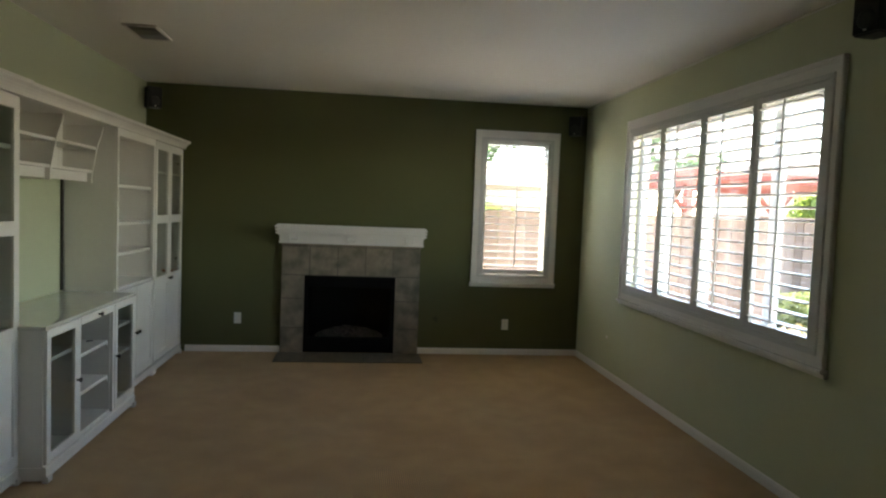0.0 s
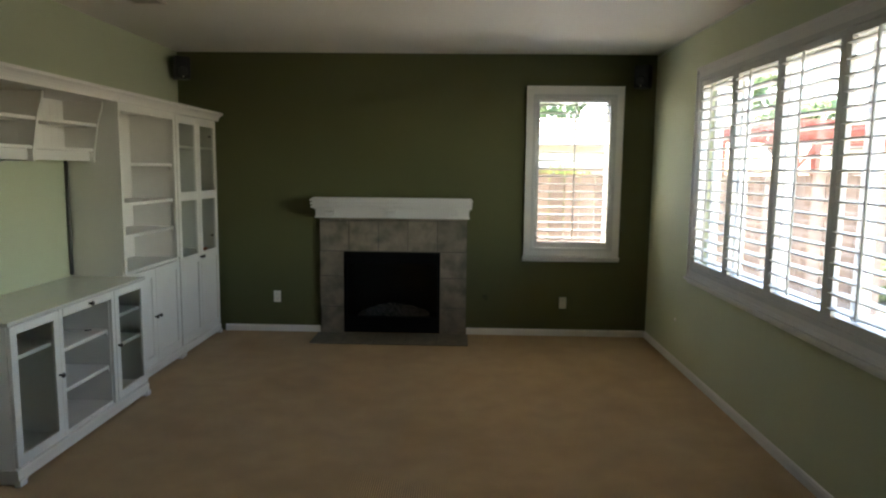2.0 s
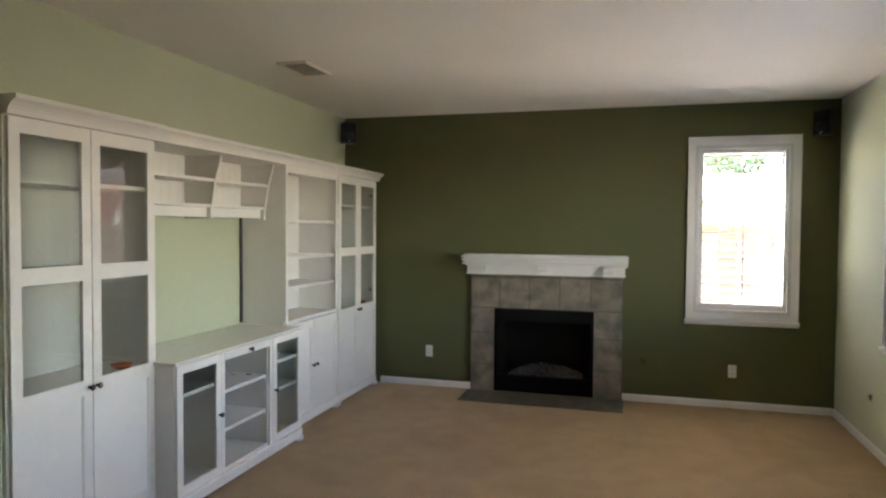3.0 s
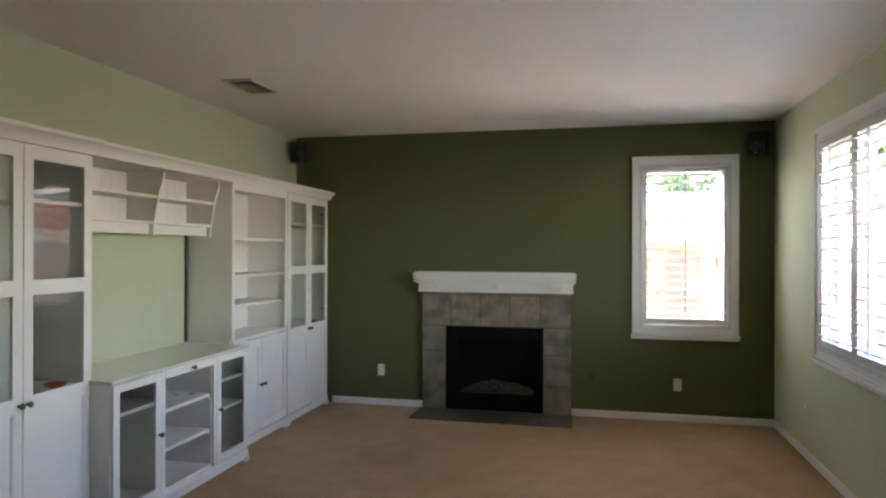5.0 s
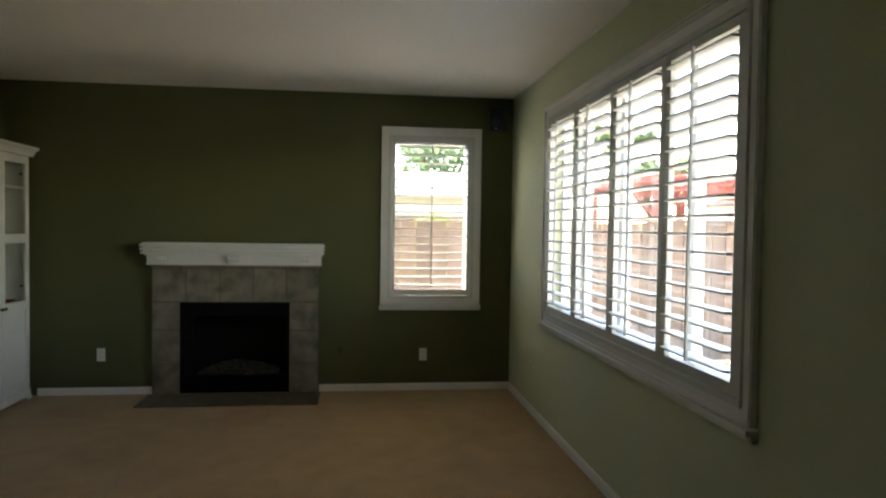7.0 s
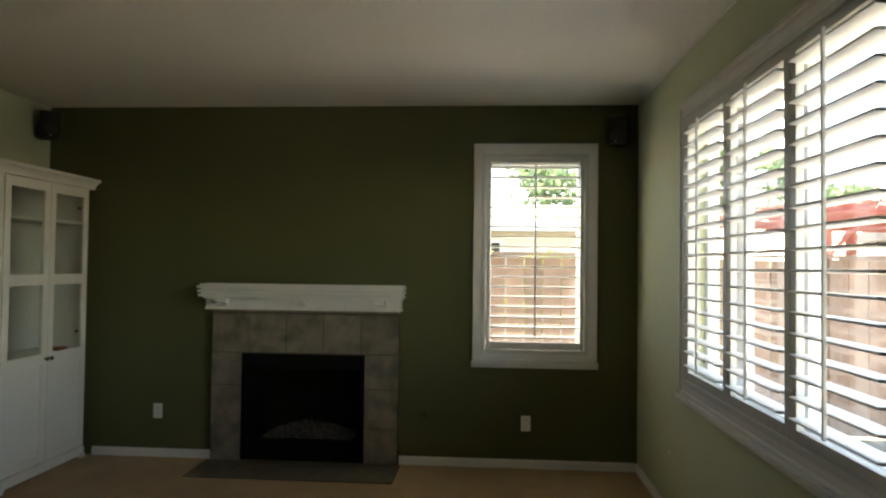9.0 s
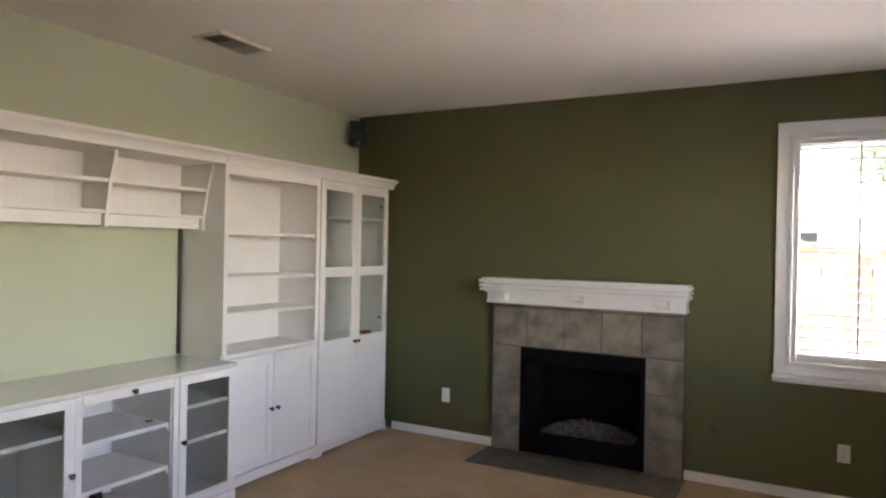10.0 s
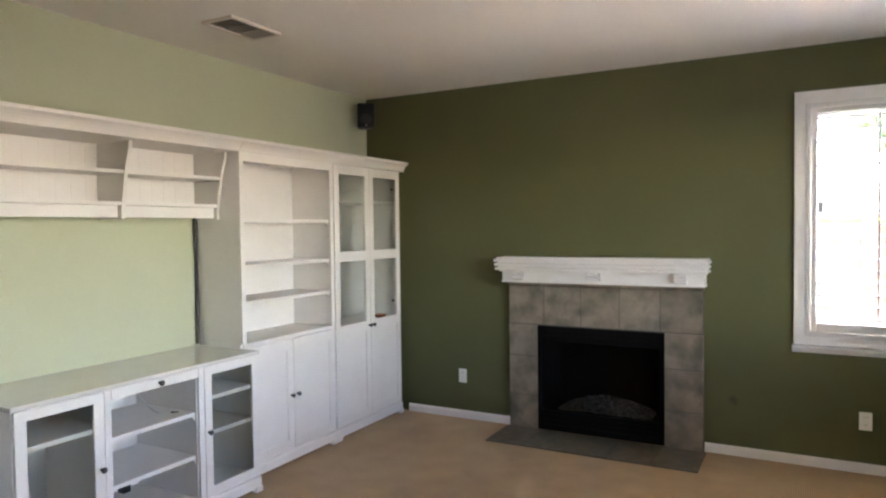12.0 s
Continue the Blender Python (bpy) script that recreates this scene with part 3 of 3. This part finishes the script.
# open bookcase with two doors below
B0, B1 = 4.965, 5.894
book = thing("bookcase", ((CF + CB) / 2, (B0 + B1) / 2, 0), "tall white open bookcase, empty shelves above two doors", "bookcase", "wall unit along the side wall")
carcase(book, B0, B1)
part("back_panel", box(CB, CB + 0.007, B0 + 0.0195, B1 - 0.0195, 0.1005, 2.0645), LACQUER, book)
for z in (1.145, 1.378, 1.668):
    shelf(book, B0, B1, z, -1.606)
part("counter_shelf", box(CB + 0.01, CF + 0.012, B0 + 0.0195, B1 - 0.0195, 0.858, 0.884, 0.003), LACQUER, book)
for y in (B0, B1 - 0.035):
    part("face_stile", box(CF, CF + 0.018, y, y + 0.035, 0.884, 2.086, 0.002), LACQUER, book)
part("face_rail", box(CF, CF + 0.018, B0 + 0.035, B1 - 0.035, 2.03, 2.086, 0.002), LACQUER, book)
plinth(book, B0, B1, CF)
mid = (B0 + B1) / 2
for a_, b_, k in ((B0 + 0.012, mid - 0.0015, mid - 0.03), (mid + 0.0015, B1 - 0.012, mid + 0.03)):
    d = framed_door(book, a_, b_, 0.098, 0.852, CF + 0.001, [(0.165, 0.785, "panel")])
    knob(d, CF + 0.02, k, 0.47)
crown(book, B0, B1, CF + 0.02, 2.086)
for z in (1.145, 1.378, 1.668):
    for y, s in ((B0 + 0.02, 1), (B1 - 0.02, -1)):
        pts = [(y, z - 0.022), (y + s * 0.022, z - 0.022), (y + s * 0.010, z - 0.034), (y, z - 0.05)]
        part("shelf_bracket", extrude(bmesh.new(), pts, 0, -1.63, -1.612), LACQUER, book)

# bridging shelf over the low unit
G0, G1, GM = 3.532, 4.962, 4.285
bridge = thing("bridge_shelf", (CB, (G0 + G1) / 2, 1.66), "white wall shelf bridging two cabinets, empty, curved dividers", "wall shelf", "wall unit along the side wall")
beadboard(bridge, G0, G1, 1.70, 2.0862, CB)


def divider(y0, y1):
    """Upright with an S-shaped front edge, deeper at the top."""
    front = [(-1.752, 1.668), (-1.752, 1.72), (-1.746, 1.76), (-1.738, 1.80), (-1.730, 1.85), (-1.722, 1.90), (-1.712, 1.945), (-1.700, 1.985), (-1.688, 2.02), (-1.680, 2.05), (-1.676, 2.0862)]
    part("divider", extrude(bmesh.new(), [(CB, 1.668)] + front + [(CB, 2.0862)], 1, y0, y1), LACQUER, bridge)


for y0, y1 in ((G0, G0 + 0.018), (GM - 0.01, GM + 0.01), (G1 - 0.018, G1)):
    divider(y0, y1)
for a_, b_ in ((G0 + 0.018, GM - 0.01), (GM + 0.01, G1 - 0.018)):
    part("shelf", box(CB + 0.009, -1.722, a_ + 0.0005, b_ - 0.0005, 1.912, 1.932, 0.002), LACQUER, bridge)
    part("shelf", box(CB + 0.009, -1.752, a_ + 0.0005, b_ - 0.0005, 1.742, 1.762, 0.002), LACQUER, bridge)
    part("valance", box(CB + 0.16, CB + 0.178, a_ + 0.0005, b_ - 0.0005, 1.676, 1.741, 0.002), LACQUER, bridge)
part("top_board", box(CB, CF + 0.018, G0, G1, 2.0865, 2.10, 0.001), LACQUER, bridge)
crown(bridge, G0, G1, CF + 0.02, 2.086)

# low media unit
V0, V1, VF = 3.505, 4.948, -1.452
tv = thing("media_unit", ((VF + CB) / 2, (V0 + V1) / 2, 0), "low white media cabinet with glass doors and open middle", "media cabinet", "wall unit along the side wall")
VT = 0.862
part("top", box(CB, VF + 0.022, V0 - 0.012, V1 + 0.008, VT - 0.022, VT, 0.005), LACQUER_TOP, tv, "glossy white top")
S1, S2 = 3.955, 4.495
for a_, b_ in ((V0, V0 + 0.022), (S1 - 0.011, S1 + 0.011), (S2 - 0.011, S2 + 0.011), (V1 - 0.022, V1)):
    part("side_panel", box(CB, VF, a_, b_, 0.085, VT - 0.0225, 0.0015), LACQUER, tv)
part("back_panel", box(CB, CB + 0.008, V0 + 0.022, V1 - 0.022, 0.10, VT - 0.03), LACQUER, tv)
part("bottom_board", box(CB + 0.008, VF, V0 + 0.022, V1 - 0.022, 0.09, 0.115, 0.001), LACQUER, tv)
for a_, b_, zs in ((V0 + 0.022, S1 - 0.011, (0.665,)), (S1 + 0.011, S2 - 0.011, (0.355, 0.595)), (S2 + 0.011, V1 - 0.022, (0.46, 0.66))):
    for z in zs:
        part("shelf", box(CB + 0.03, VF - 0.012, a_ + 0.0005, b_ - 0.0005, z - 0.022, z, 0.002), LACQUER, tv)
plinth(tv, V0 - 0.004, V1 + 0.004, VF)
for y in (S1 - 0.03, S2 - 0.005):
    part("face_stile", box(VF, VF + 0.018, y, y + 0.035, 0.095, VT - 0.024, 0.002), LACQUER, tv)
dr = part("drawer", box(VF, VF + 0.019, S1 + 0.008, S2 - 0.008, 0.790, VT - 0.025, 0.003), LACQUER, tv)
knob(dr, VF + 0.019, (S1 + S2) / 2 + 0.01, 0.815)
d = framed_door(tv, V0 + 0.004, S1 - 0.033, 0.098, VT - 0.026, VF + 0.001, [(0.155, 0.790, "glass")], 0.052)
knob(d, VF + 0.02, S1 - 0.055, 0.47)
d = framed_door(tv, S2 + 0.033, V1 - 0.004, 0.098, VT - 0.026, VF + 0.001, [(0.155, 0.790, "glass")], 0.052)
knob(d, VF + 0.02, S2 + 0.055, 0.47)
for z in (0.355, 0.595):
    pts = [(S2 - 0.0115, z - 0.022), (S2 - 0.03, z - 0.022), (S2 - 0.018, z - 0.04), (S2 - 0.0115, z - 0.055)]
    part("shelf_bracket", extrude(bmesh.new(), pts, 0, VF - 0.03, VF - 0.012), LACQUER, tv)


# ---- small things in the cabinets ----
def dish(at):
    prof = [(0.026, 0), (0.03, 0.004), (0.05, 0.014), (0.058, 0.026), (0.055, 0.027), (0.045, 0.016), (0.02, 0.008), (0.001, 0.007)]
    tagged(part("dish", lathe(bmesh.new(), at, prof), COPPER), "small reddish copper dish on the cabinet shelf", "dish")


dish((-1.665, 3.36, 0.845))
dish((-1.665, 6.63, 0.845))
strip = thing("power_strip", (CB, 4.285, 0.645), "white outlet box with plugs on the cabinet back", "power outlet")
part("plate", box(CB + 0.0085, CB + 0.018, 4.22, 4.35, 0.645, 0.755, 0.004), PLATE, strip)
part("plug", box(CB + 0.018, CB + 0.045, 4.235, 4.262, 0.675, 0.70, 0.004), BLACK_PLASTIC, strip)
part("plug", box(CB + 0.018, CB + 0.045, 4.30, 4.33, 0.705, 0.73, 0.004), PLATE, strip)
cable("power_cable", [(CB + 0.04, 4.315, 0.717), (-1.86, 4.33, 0.775), (-1.80, 4.34, 0.745), (-1.74, 4.355, 0.665), (-1.66, 4.38, 0.596), (-1.60, 4.40, 0.590), (-1.575, 4.425, 0.592)], 0.004, CABLE, label="white power cable lying on the cabinet shelf", category="cable")
cable("thin_cable", [(CB + 0.04, 4.248, 0.688), (-1.88, 4.235, 0.70), (-1.87, 4.20, 0.65), (-1.88, 4.15, 0.60), (-1.90, 4.10, 0.588)], 0.003, CABLE, label="thin white cable behind the shelf", category="cable")
tagged(part("cable_plug", cylinder(bmesh.new(), (-1.578, 4.42, 0.5935), (-1.548, 4.445, 0.5935), 0.008, 0.006), BLACK_PLASTIC), "black plug at the end of a cable", "plug")
tagged(part("adapter", box(-1.93, -1.88, 4.33, 4.38, 0.115, 0.175, 0.006), BLACK_PLASTIC), "small black power adapter in the cabinet", "adapter")


# ---- ceiling vent, speakers, outlets, wires ----
vent = thing("ceiling_vent", (-1.31, 4.745, TOP), "beige metal ceiling air vent with slats", "air vent")
VX0, VX1, VY0, VY1 = -1.425, -1.195, 4.555, 4.945
part("backing", box(VX0 + 0.02, VX1 - 0.02, VY0 + 0.02, VY1 - 0.02, TOP - 0.003, TOP - 0.0005), DARK_SLOT, vent)
part("frame", lattice(2, TOP - 0.016, TOP - 0.0005, [VX0, VX0 + 0.022, VX1 - 0.022, VX1], [VY0, VY0 + 0.022, VY1 - 0.022, VY1], [(1, 1)], 0.002), BEIGE, vent)
for seg in range(3):
    s0 = VY0 + 0.024 + seg * 0.1145
    for k in range(6):
        y = s0 + 0.010 + k * 0.0185
        lean = (-0.010, 0.0, 0.010)[seg]
        pts = [(y, TOP - 0.004), (y + 0.002, TOP - 0.004), (y + 0.002 + lean, TOP - 0.013), (y + lean, TOP - 0.013)]
        part("slat", extrude(bmesh.new(), pts, 0, VX0 + 0.022, VX1 - 0.022), VENT_PAINT, vent)


def speaker(at, aim, label):
    """Small wall loudspeaker on a ball bracket; at: middle of the cabinet, aim: degrees about z; it looks along -y before that."""
    ob = thing("wall_speaker", (0, 0, 0), label, "loudspeaker", "surround speakers")
    bm = extrude(bmesh.new(), [(-0.074, -0.07), (0.074, -0.07), (0.056, 0.055), (-0.056, 0.055)], 2, -0.105, 0.105)
    bmesh.ops.bevel(bm, geom=list(bm.edges), offset=0.008, segments=2, affect="EDGES")
    part("body", bm, BLACK_PLASTIC, ob)
    part("grille", box(-0.064, 0.064, -0.076, -0.0705, -0.095, 0.095, 0.002), MESH_GREY, ob)
    part("cone", lathe(bmesh.new(), (0, -0.0762, -0.035), [(0.046, 0), (0.044, 0.004), (0.026, 0.005), (0.012, 0.002), (0.004, 0.004)], (0, -1, 0)), BLACK_PLASTIC, ob)
    part("badge", box(-0.008, 0.008, -0.0785, -0.0762, -0.088, -0.082), CABLE, ob)
    part("bracket", cylinder(bmesh.new(), (0, 0.05, 0), (0, 0.10, 0.0), 0.010), BLACK_METAL, ob)
    part("wall_plate", box(-0.02, 0.02, 0.095, 0.105, -0.04, 0.04, 0.003), BLACK_METAL, ob)
    ob.matrix_world = pose(*at, 0, 0, aim)
    return ob


speaker((-1.862, 6.735, 2.57), 40, "small black loudspeaker on bracket in the corner")
speaker((2.52, 6.775, 2.525), -40, "small black loudspeaker on bracket in the corner")
speaker((2.57, 2.60, 2.56), -78, "small black loudspeaker on the sage green wall")
cable("speaker_wire", [(RIGHT - 0.004, 2.6, TOP - 0.012), (RIGHT - 0.005, 3.6, TOP - 0.010), (RIGHT - 0.004, 4.7, TOP - 0.014), (RIGHT - 0.005, 5.8, TOP - 0.010), (RIGHT - 0.006, 6.6, TOP - 0.013), (RIGHT - 0.01, 6.85, TOP - 0.05)], 0.005, CABLE, label="thin speaker wire along the ceiling edge", category="wire")
# no real cable: a dark upright strip drawn for the unlit gap at the bookcase
cable("wire", [(LEFT + 0.012, 4.945, 0.87), (LEFT + 0.011, 4.947, 1.2), (LEFT + 0.012, 4.944, 1.6), (LEFT + 0.011, 4.945, 1.72)], 0.012, GAP_SHADE, label="dark strip painting the shade in the gap beside the bookcase", category="cable")


def outlet(m, label):
    ob = thing("wall_outlet", (0, 0, 0), label, "outlet", "wall outlets")
    part("plate", box(-0.036, 0.036, -0.006, -0.0005, -0.058, 0.058, 0.0025), PLATE, ob)
    for z in (-0.024, 0.024):
        s = part("socket", box(-0.017, 0.017, -0.0085, -0.0062, z - 0.015, z + 0.015, 0.001), PLATE, ob)
        for x in (-0.007, 0.007):
            part("slot", box(x - 0.0012, x + 0.0012, -0.0095, -0.0086, z - 0.003, z + 0.007), DARK_SLOT, s)
    part("screw", cylinder(bmesh.new(), (0, -0.0075, 0), (0, -0.0062, 0), 0.003, n=8), PLATE, ob)
    ob.matrix_world = m


outlet(pose(-1.022, FAR, 0.356), "white plastic wall outlet on dark green wall")
outlet(pose(1.845, FAR, 0.335), "white plastic wall outlet on dark green wall")
cover = thing("wall_plug", (RIGHT, 5.99, 0.385), "small round white plug on sage green wall", "wall plug")
part("cap", lathe(bmesh.new(), (RIGHT - 0.0005, 5.99, 0.385), [(0.016, 0), (0.016, 0.003), (0.012, 0.006), (0.003, 0.007)], (-1, 0, 0)), PLATE, cover)
sensor = thing("alarm_sensor", (NICHE_X, 2.46, 2.60), "small beige plastic alarm sensor on the wall", "sensor")
part("body", box(NICHE_X + 0.0005, NICHE_X + 0.03, 2.43, 2.49, 2.55, 2.65, 0.006), BEIGE, sensor)
part("lens", box(NICHE_X + 0.03, NICHE_X + 0.033, 2.445, 2.475, 2.57, 2.60, 0.001), CABLE, sensor)


# ---- outdoors ----
GZ = -0.16
structure("ground", boxes([(-60, 90, -60, 120, GZ - 0.3, GZ)]), SOIL, "dry garden ground", "ground")
# added, out of view: pale slab that bounces sun up through the far window
structure("side_path", box(-4, RIGHT + T, FAR + T + 0.01, 8.6, GZ - 0.05, GZ + 0.04, 0.01), CONCRETE, "added pale slab beside the house, unseen, bounces daylight indoors", "path")
structure("patio", box(RIGHT + T + 0.01, 6.0, -1.0, 7.6, GZ - 0.05, GZ + 0.05, 0.01), CONCRETE, "pale concrete patio slab", "patio")


def fence(x0, x1, y, top, board, label):
    ob = thing("fence", ((x0 + x1) / 2, y, GZ), label, "fence")
    r = random.Random(int(100 * x1))
    n = int((x1 - x0) / board)
    for k in range(n):
        x = x0 + k * board
        h = top + r.uniform(-0.012, 0.012)
        part("board", box(x + 0.005, x + board - 0.005, y + r.uniform(-0.006, 0.006), y + 0.02, GZ + 0.03, h), FENCE_WOOD, ob)
    x = x0
    while x < x1:
        part("post", box(x - 0.05, x + 0.05, y - 0.022, y - 0.006, GZ, top - 0.01, 0.004), FENCE_WOOD, ob)
        x += 2.1
    for z in (0.25, top - 0.22):
        part("rail", box(x0, x1, y + 0.021, y + 0.06, z, z + 0.09), FENCE_WOOD, ob)
    part("cap_board", box(x0, x1, y - 0.06, y + 0.05, top + 0.015, top + 0.05, 0.004), FENCE_WOOD, ob)


fence(-3.4, 6.2, 8.75, 1.62, 0.19, "brown cedar board fence close to the house")
fence(6.2, 16.0, 11.0, 1.63, 0.19, "brown cedar board fence behind a hedge")


def foliage(name, blobs, count, size, mat, parent=None, seed=1, label="", category="", kind=""):
    """Many small bent leaves scattered in the outer part of a cluster of ellipsoids (x, y, z, rx, ry, rz)."""
    r = np.random.RandomState(seed)
    vol = np.array([b[3] * b[4] * b[5] for b in blobs])
    pick = r.choice(len(blobs), count, p=vol / vol.sum())
    b = np.array(blobs)[pick]
    d = r.normal(size=(count, 3))
    d /= np.linalg.norm(d, axis=1)[:, None]
    rad = r.uniform(0.55, 1.06, (count, 1)) ** 0.6
    c = b[:, :3] + d * rad * b[:, 3:]
    u = r.normal(size=(count, 3))
    u /= np.linalg.norm(u, axis=1)[:, None]
    w = np.cross(u, d + 0.4 * r.normal(size=(count, 3)))
    w /= np.linalg.norm(w, axis=1)[:, None] + 1e-9
    s = size * r.uniform(0.6, 1.3, (count, 1))
    at = ORIGIN.get(parent, Vector((0, 0, 0)))
    c = c - np.array(at)
    v = np.stack([c - u * s, c + w * s * 0.45, c + u * s, c - w * s * 0.45], 1).reshape(-1, 3)
    me = bpy.data.meshes.new(name)
    me.from_pydata(v.tolist(), [], [(4 * i, 4 * i + 1, 4 * i + 2, 4 * i + 3) for i in range(count)])
    me.materials.append(mat)
    ob = new(name, me)
    ORIGIN[ob] = at
    if parent:
        ob.parent = parent
    return tagged(ob, label, category, kind=kind)


def tree(x, y, height, spread, mat, seed, label, leaf=0.12, count=2600):
    ob = thing("tree", (x, y, GZ), label, "tree")
    r = random.Random(seed)
    bm = bmesh.new()
    h0 = height * 0.45
    cylinder(bm, (x, y, GZ), (x + 0.1, y, h0), 0.16, 0.10)
    tips = []
    for k in range(7):
        a_ = k * math.tau / 7 + r.uniform(-0.3, 0.3)
        rr = spread * r.uniform(0.35, 0.8)
        tip = (x + rr * math.cos(a_), y + rr * math.sin(a_), height * r.uniform(0.62, 0.95))
        cylinder(bm, (x + 0.1, y, h0 - 0.05), tip, 0.07, 0.02, 8)
        tips.append(tip)
    part("trunk", bm, BARK, ob)
    blobs = [(tx + r.uniform(-.3, .3), ty + r.uniform(-.3, .3), tz + r.uniform(-0.3, 0.5), spread * r.uniform(0.28, 0.5), spread * r.uniform(0.28, 0.5), spread * r.uniform(0.2, 0.36)) for tx, ty, tz in tips for _ in range(2)]
    foliage("crown", blobs, count, leaf, mat, ob, seed)
    return ob


def shrub(name, blobs, mat, count, size, seed, label, flowers=0):
    x, y = blobs[0][0], blobs[0][1]
    ob = thing(name, (x, y, GZ), label, "shrub")
    bm = bmesh.new()
    for b in blobs[:6]:
        cylinder(bm, (b[0], b[1], GZ), (b[0] + 0.05, b[1], b[2]), 0.02, 0.008, 6)
    part("stem", bm, BARK, ob)
    foliage("leaves", blobs, count, size, mat, ob, seed)
    if flowers:
        foliage("flowers", [(b[0], b[1], b[2] + 0.02, b[3] * 1.04, b[4] * 1.04, b[5] * 1.04) for b in blobs], flowers, size * 0.8, PETAL, ob, seed + 50, "cream flowers")
    return ob


rr = random.Random(7)
shrub("hedge", [(5.3 + 0.42 * k, 9.9 + rr.uniform(-.08, .08), 0.14 + rr.uniform(-.03, .04), 0.36, 0.42, 0.32) for k in range(14)], HEDGE_LEAF, 26000, 0.042, 11, "clipped light green hedge in front of the fence")
shrub("flowering_shrub", [(4.75 + rr.uniform(-.45, .6), 5.7 + rr.uniform(-.55, .5), 0.16 + rr.uniform(-.1, .14), 0.34, 0.34, 0.26) for k in range(9)], HEDGE_LEAF, 6000, 0.035, 12, "low shrub with cream flowers beside the patio", 5000)
shrub("shrub", [(10.3 + rr.uniform(-1.2, 2.6), 11.9 + rr.uniform(-.3, .3), 1.75 + rr.uniform(-.7, .40), 0.65, 0.4, 0.45) for k in range(10)], LEAF_LIME, 14000, 0.08, 13, "tall bright green shrub behind the fence")
shrub("shrub", [(2.2 + rr.uniform(-2.0, 2.0), 10.6 + rr.uniform(-.3, .3), 1.25 + rr.uniform(-.5, .35), 0.5, 0.4, 0.4) for k in range(10)], LEAF_LIME, 5000, 0.06, 14, "yellow-green shrub behind the fence")
tree(3.25, 19.0, 4.9, 1.9, LEAF_BLUE, 21, "leafy tree behind the neighbouring roof")
tree(9.2, 18.5, 4.4, 1.2, LEAF_BLUE, 22, "leafy tree behind the red pergola")
tree(6.3, 17.5, 4.2, 1.1, LEAF, 23, "leafy tree beside the red pergola")

# red pergola behind the fence
perg = thing("pergola", (8.3, 13.0, GZ), "red-stained wooden pergola behind the fence", "pergola")
PX0, PX1, PY0, PY1, PZ = 5.9, 10.9, 12.1, 14.6, 2.28
for x in (PX0 + 0.3, (PX0 + PX1) / 2, PX1 - 0.3):
    for y in (PY0 + 0.25, PY1 - 0.25):
        part("post", box(x - 0.07, x + 0.07, y - 0.07, y + 0.07, GZ, PZ, 0.006), RED_WOOD, perg)
    for s in (-1, 1):
        bm = box(-0.035, 0.035, -0.035, 0.035, 0, 0.75, 0.004)
        bm.transform(Matrix.Translation((x, PY0 + 0.25, PZ - 0.6)) @ Matrix.Rotation(radians(45 * s), 4, "Y"))
        part("brace", bm, RED_WOOD, perg)
for y in (PY0 + 0.25, PY1 - 0.25):
    for o in (-0.09, 0.09):
        part("beam", box(PX0 - 0.3, PX1 + 0.3, y + o - 0.02, y + o + 0.02, PZ - 0.05, PZ + 0.09, 0.004), RED_WOOD, perg)
for k in range(9):
    x = PX0 + (PX1 - PX0) * k / 8
    part("rafter", box(x - 0.02, x + 0.02, PY0 - 0.3, PY1 + 0.3, PZ + 0.091, PZ + 0.20, 0.004), RED_WOOD, perg)
for k in range(7):
    y = PY0 - 0.2 + 2.9 * k / 6
    part("lath", box(PX0 - 0.2, PX1 + 0.2, y - 0.02, y + 0.02, PZ + 0.201, PZ + 0.235, 0.003), RED_WOOD, perg)


perg.rotation_euler = (0, 0, radians(14))


def neighbour(x0, x1, y0, y1, eave, ridge, label):
    ob = thing("house", ((x0 + x1) / 2, (y0 + y1) / 2, GZ), label, "house")
    part("wall", box(x0, x1, y0, y1, GZ, eave), STUCCO, ob)
    my = (y0 + y1) / 2
    part("roof", extrude(bmesh.new(), [(y0 - 0.5, eave + 0.01), (my, ridge), (y1 + 0.5, eave + 0.01)], 0, x0 - 0.5, x1 + 0.5), ROOF, ob)
    part("fascia", box(x0 - 0.5, x1 + 0.5, y0 - 0.54, y0 - 0.505, eave - 0.12, eave + 0.06, 0.004), TRIM, ob)
    x = x0 + 1.0
    while x + 1.4 < x1:
        w = part("window", ring(x, x + 1.2, 0.9, min(2.0, eave - 0.25), 0.06, y0 - 0.04, y0 - 0.002), TRIM, ob)
        part("pane", box(x + 0.06, x + 1.14, y0 - 0.02, y0 - 0.012, 0.96, min(1.94, eave - 0.31)), DARK_SLOT, w)
        x += 2.8
    return ob


neighbour(-6.0, 4.6, 13.6, 20.0, 2.25, 2.9, "pale stucco house with low roof behind the fence")
neighbour(14.6, 26.0, 17.0, 26.0, 2.5, 3.9, "stucco house with dark roof behind the fence")
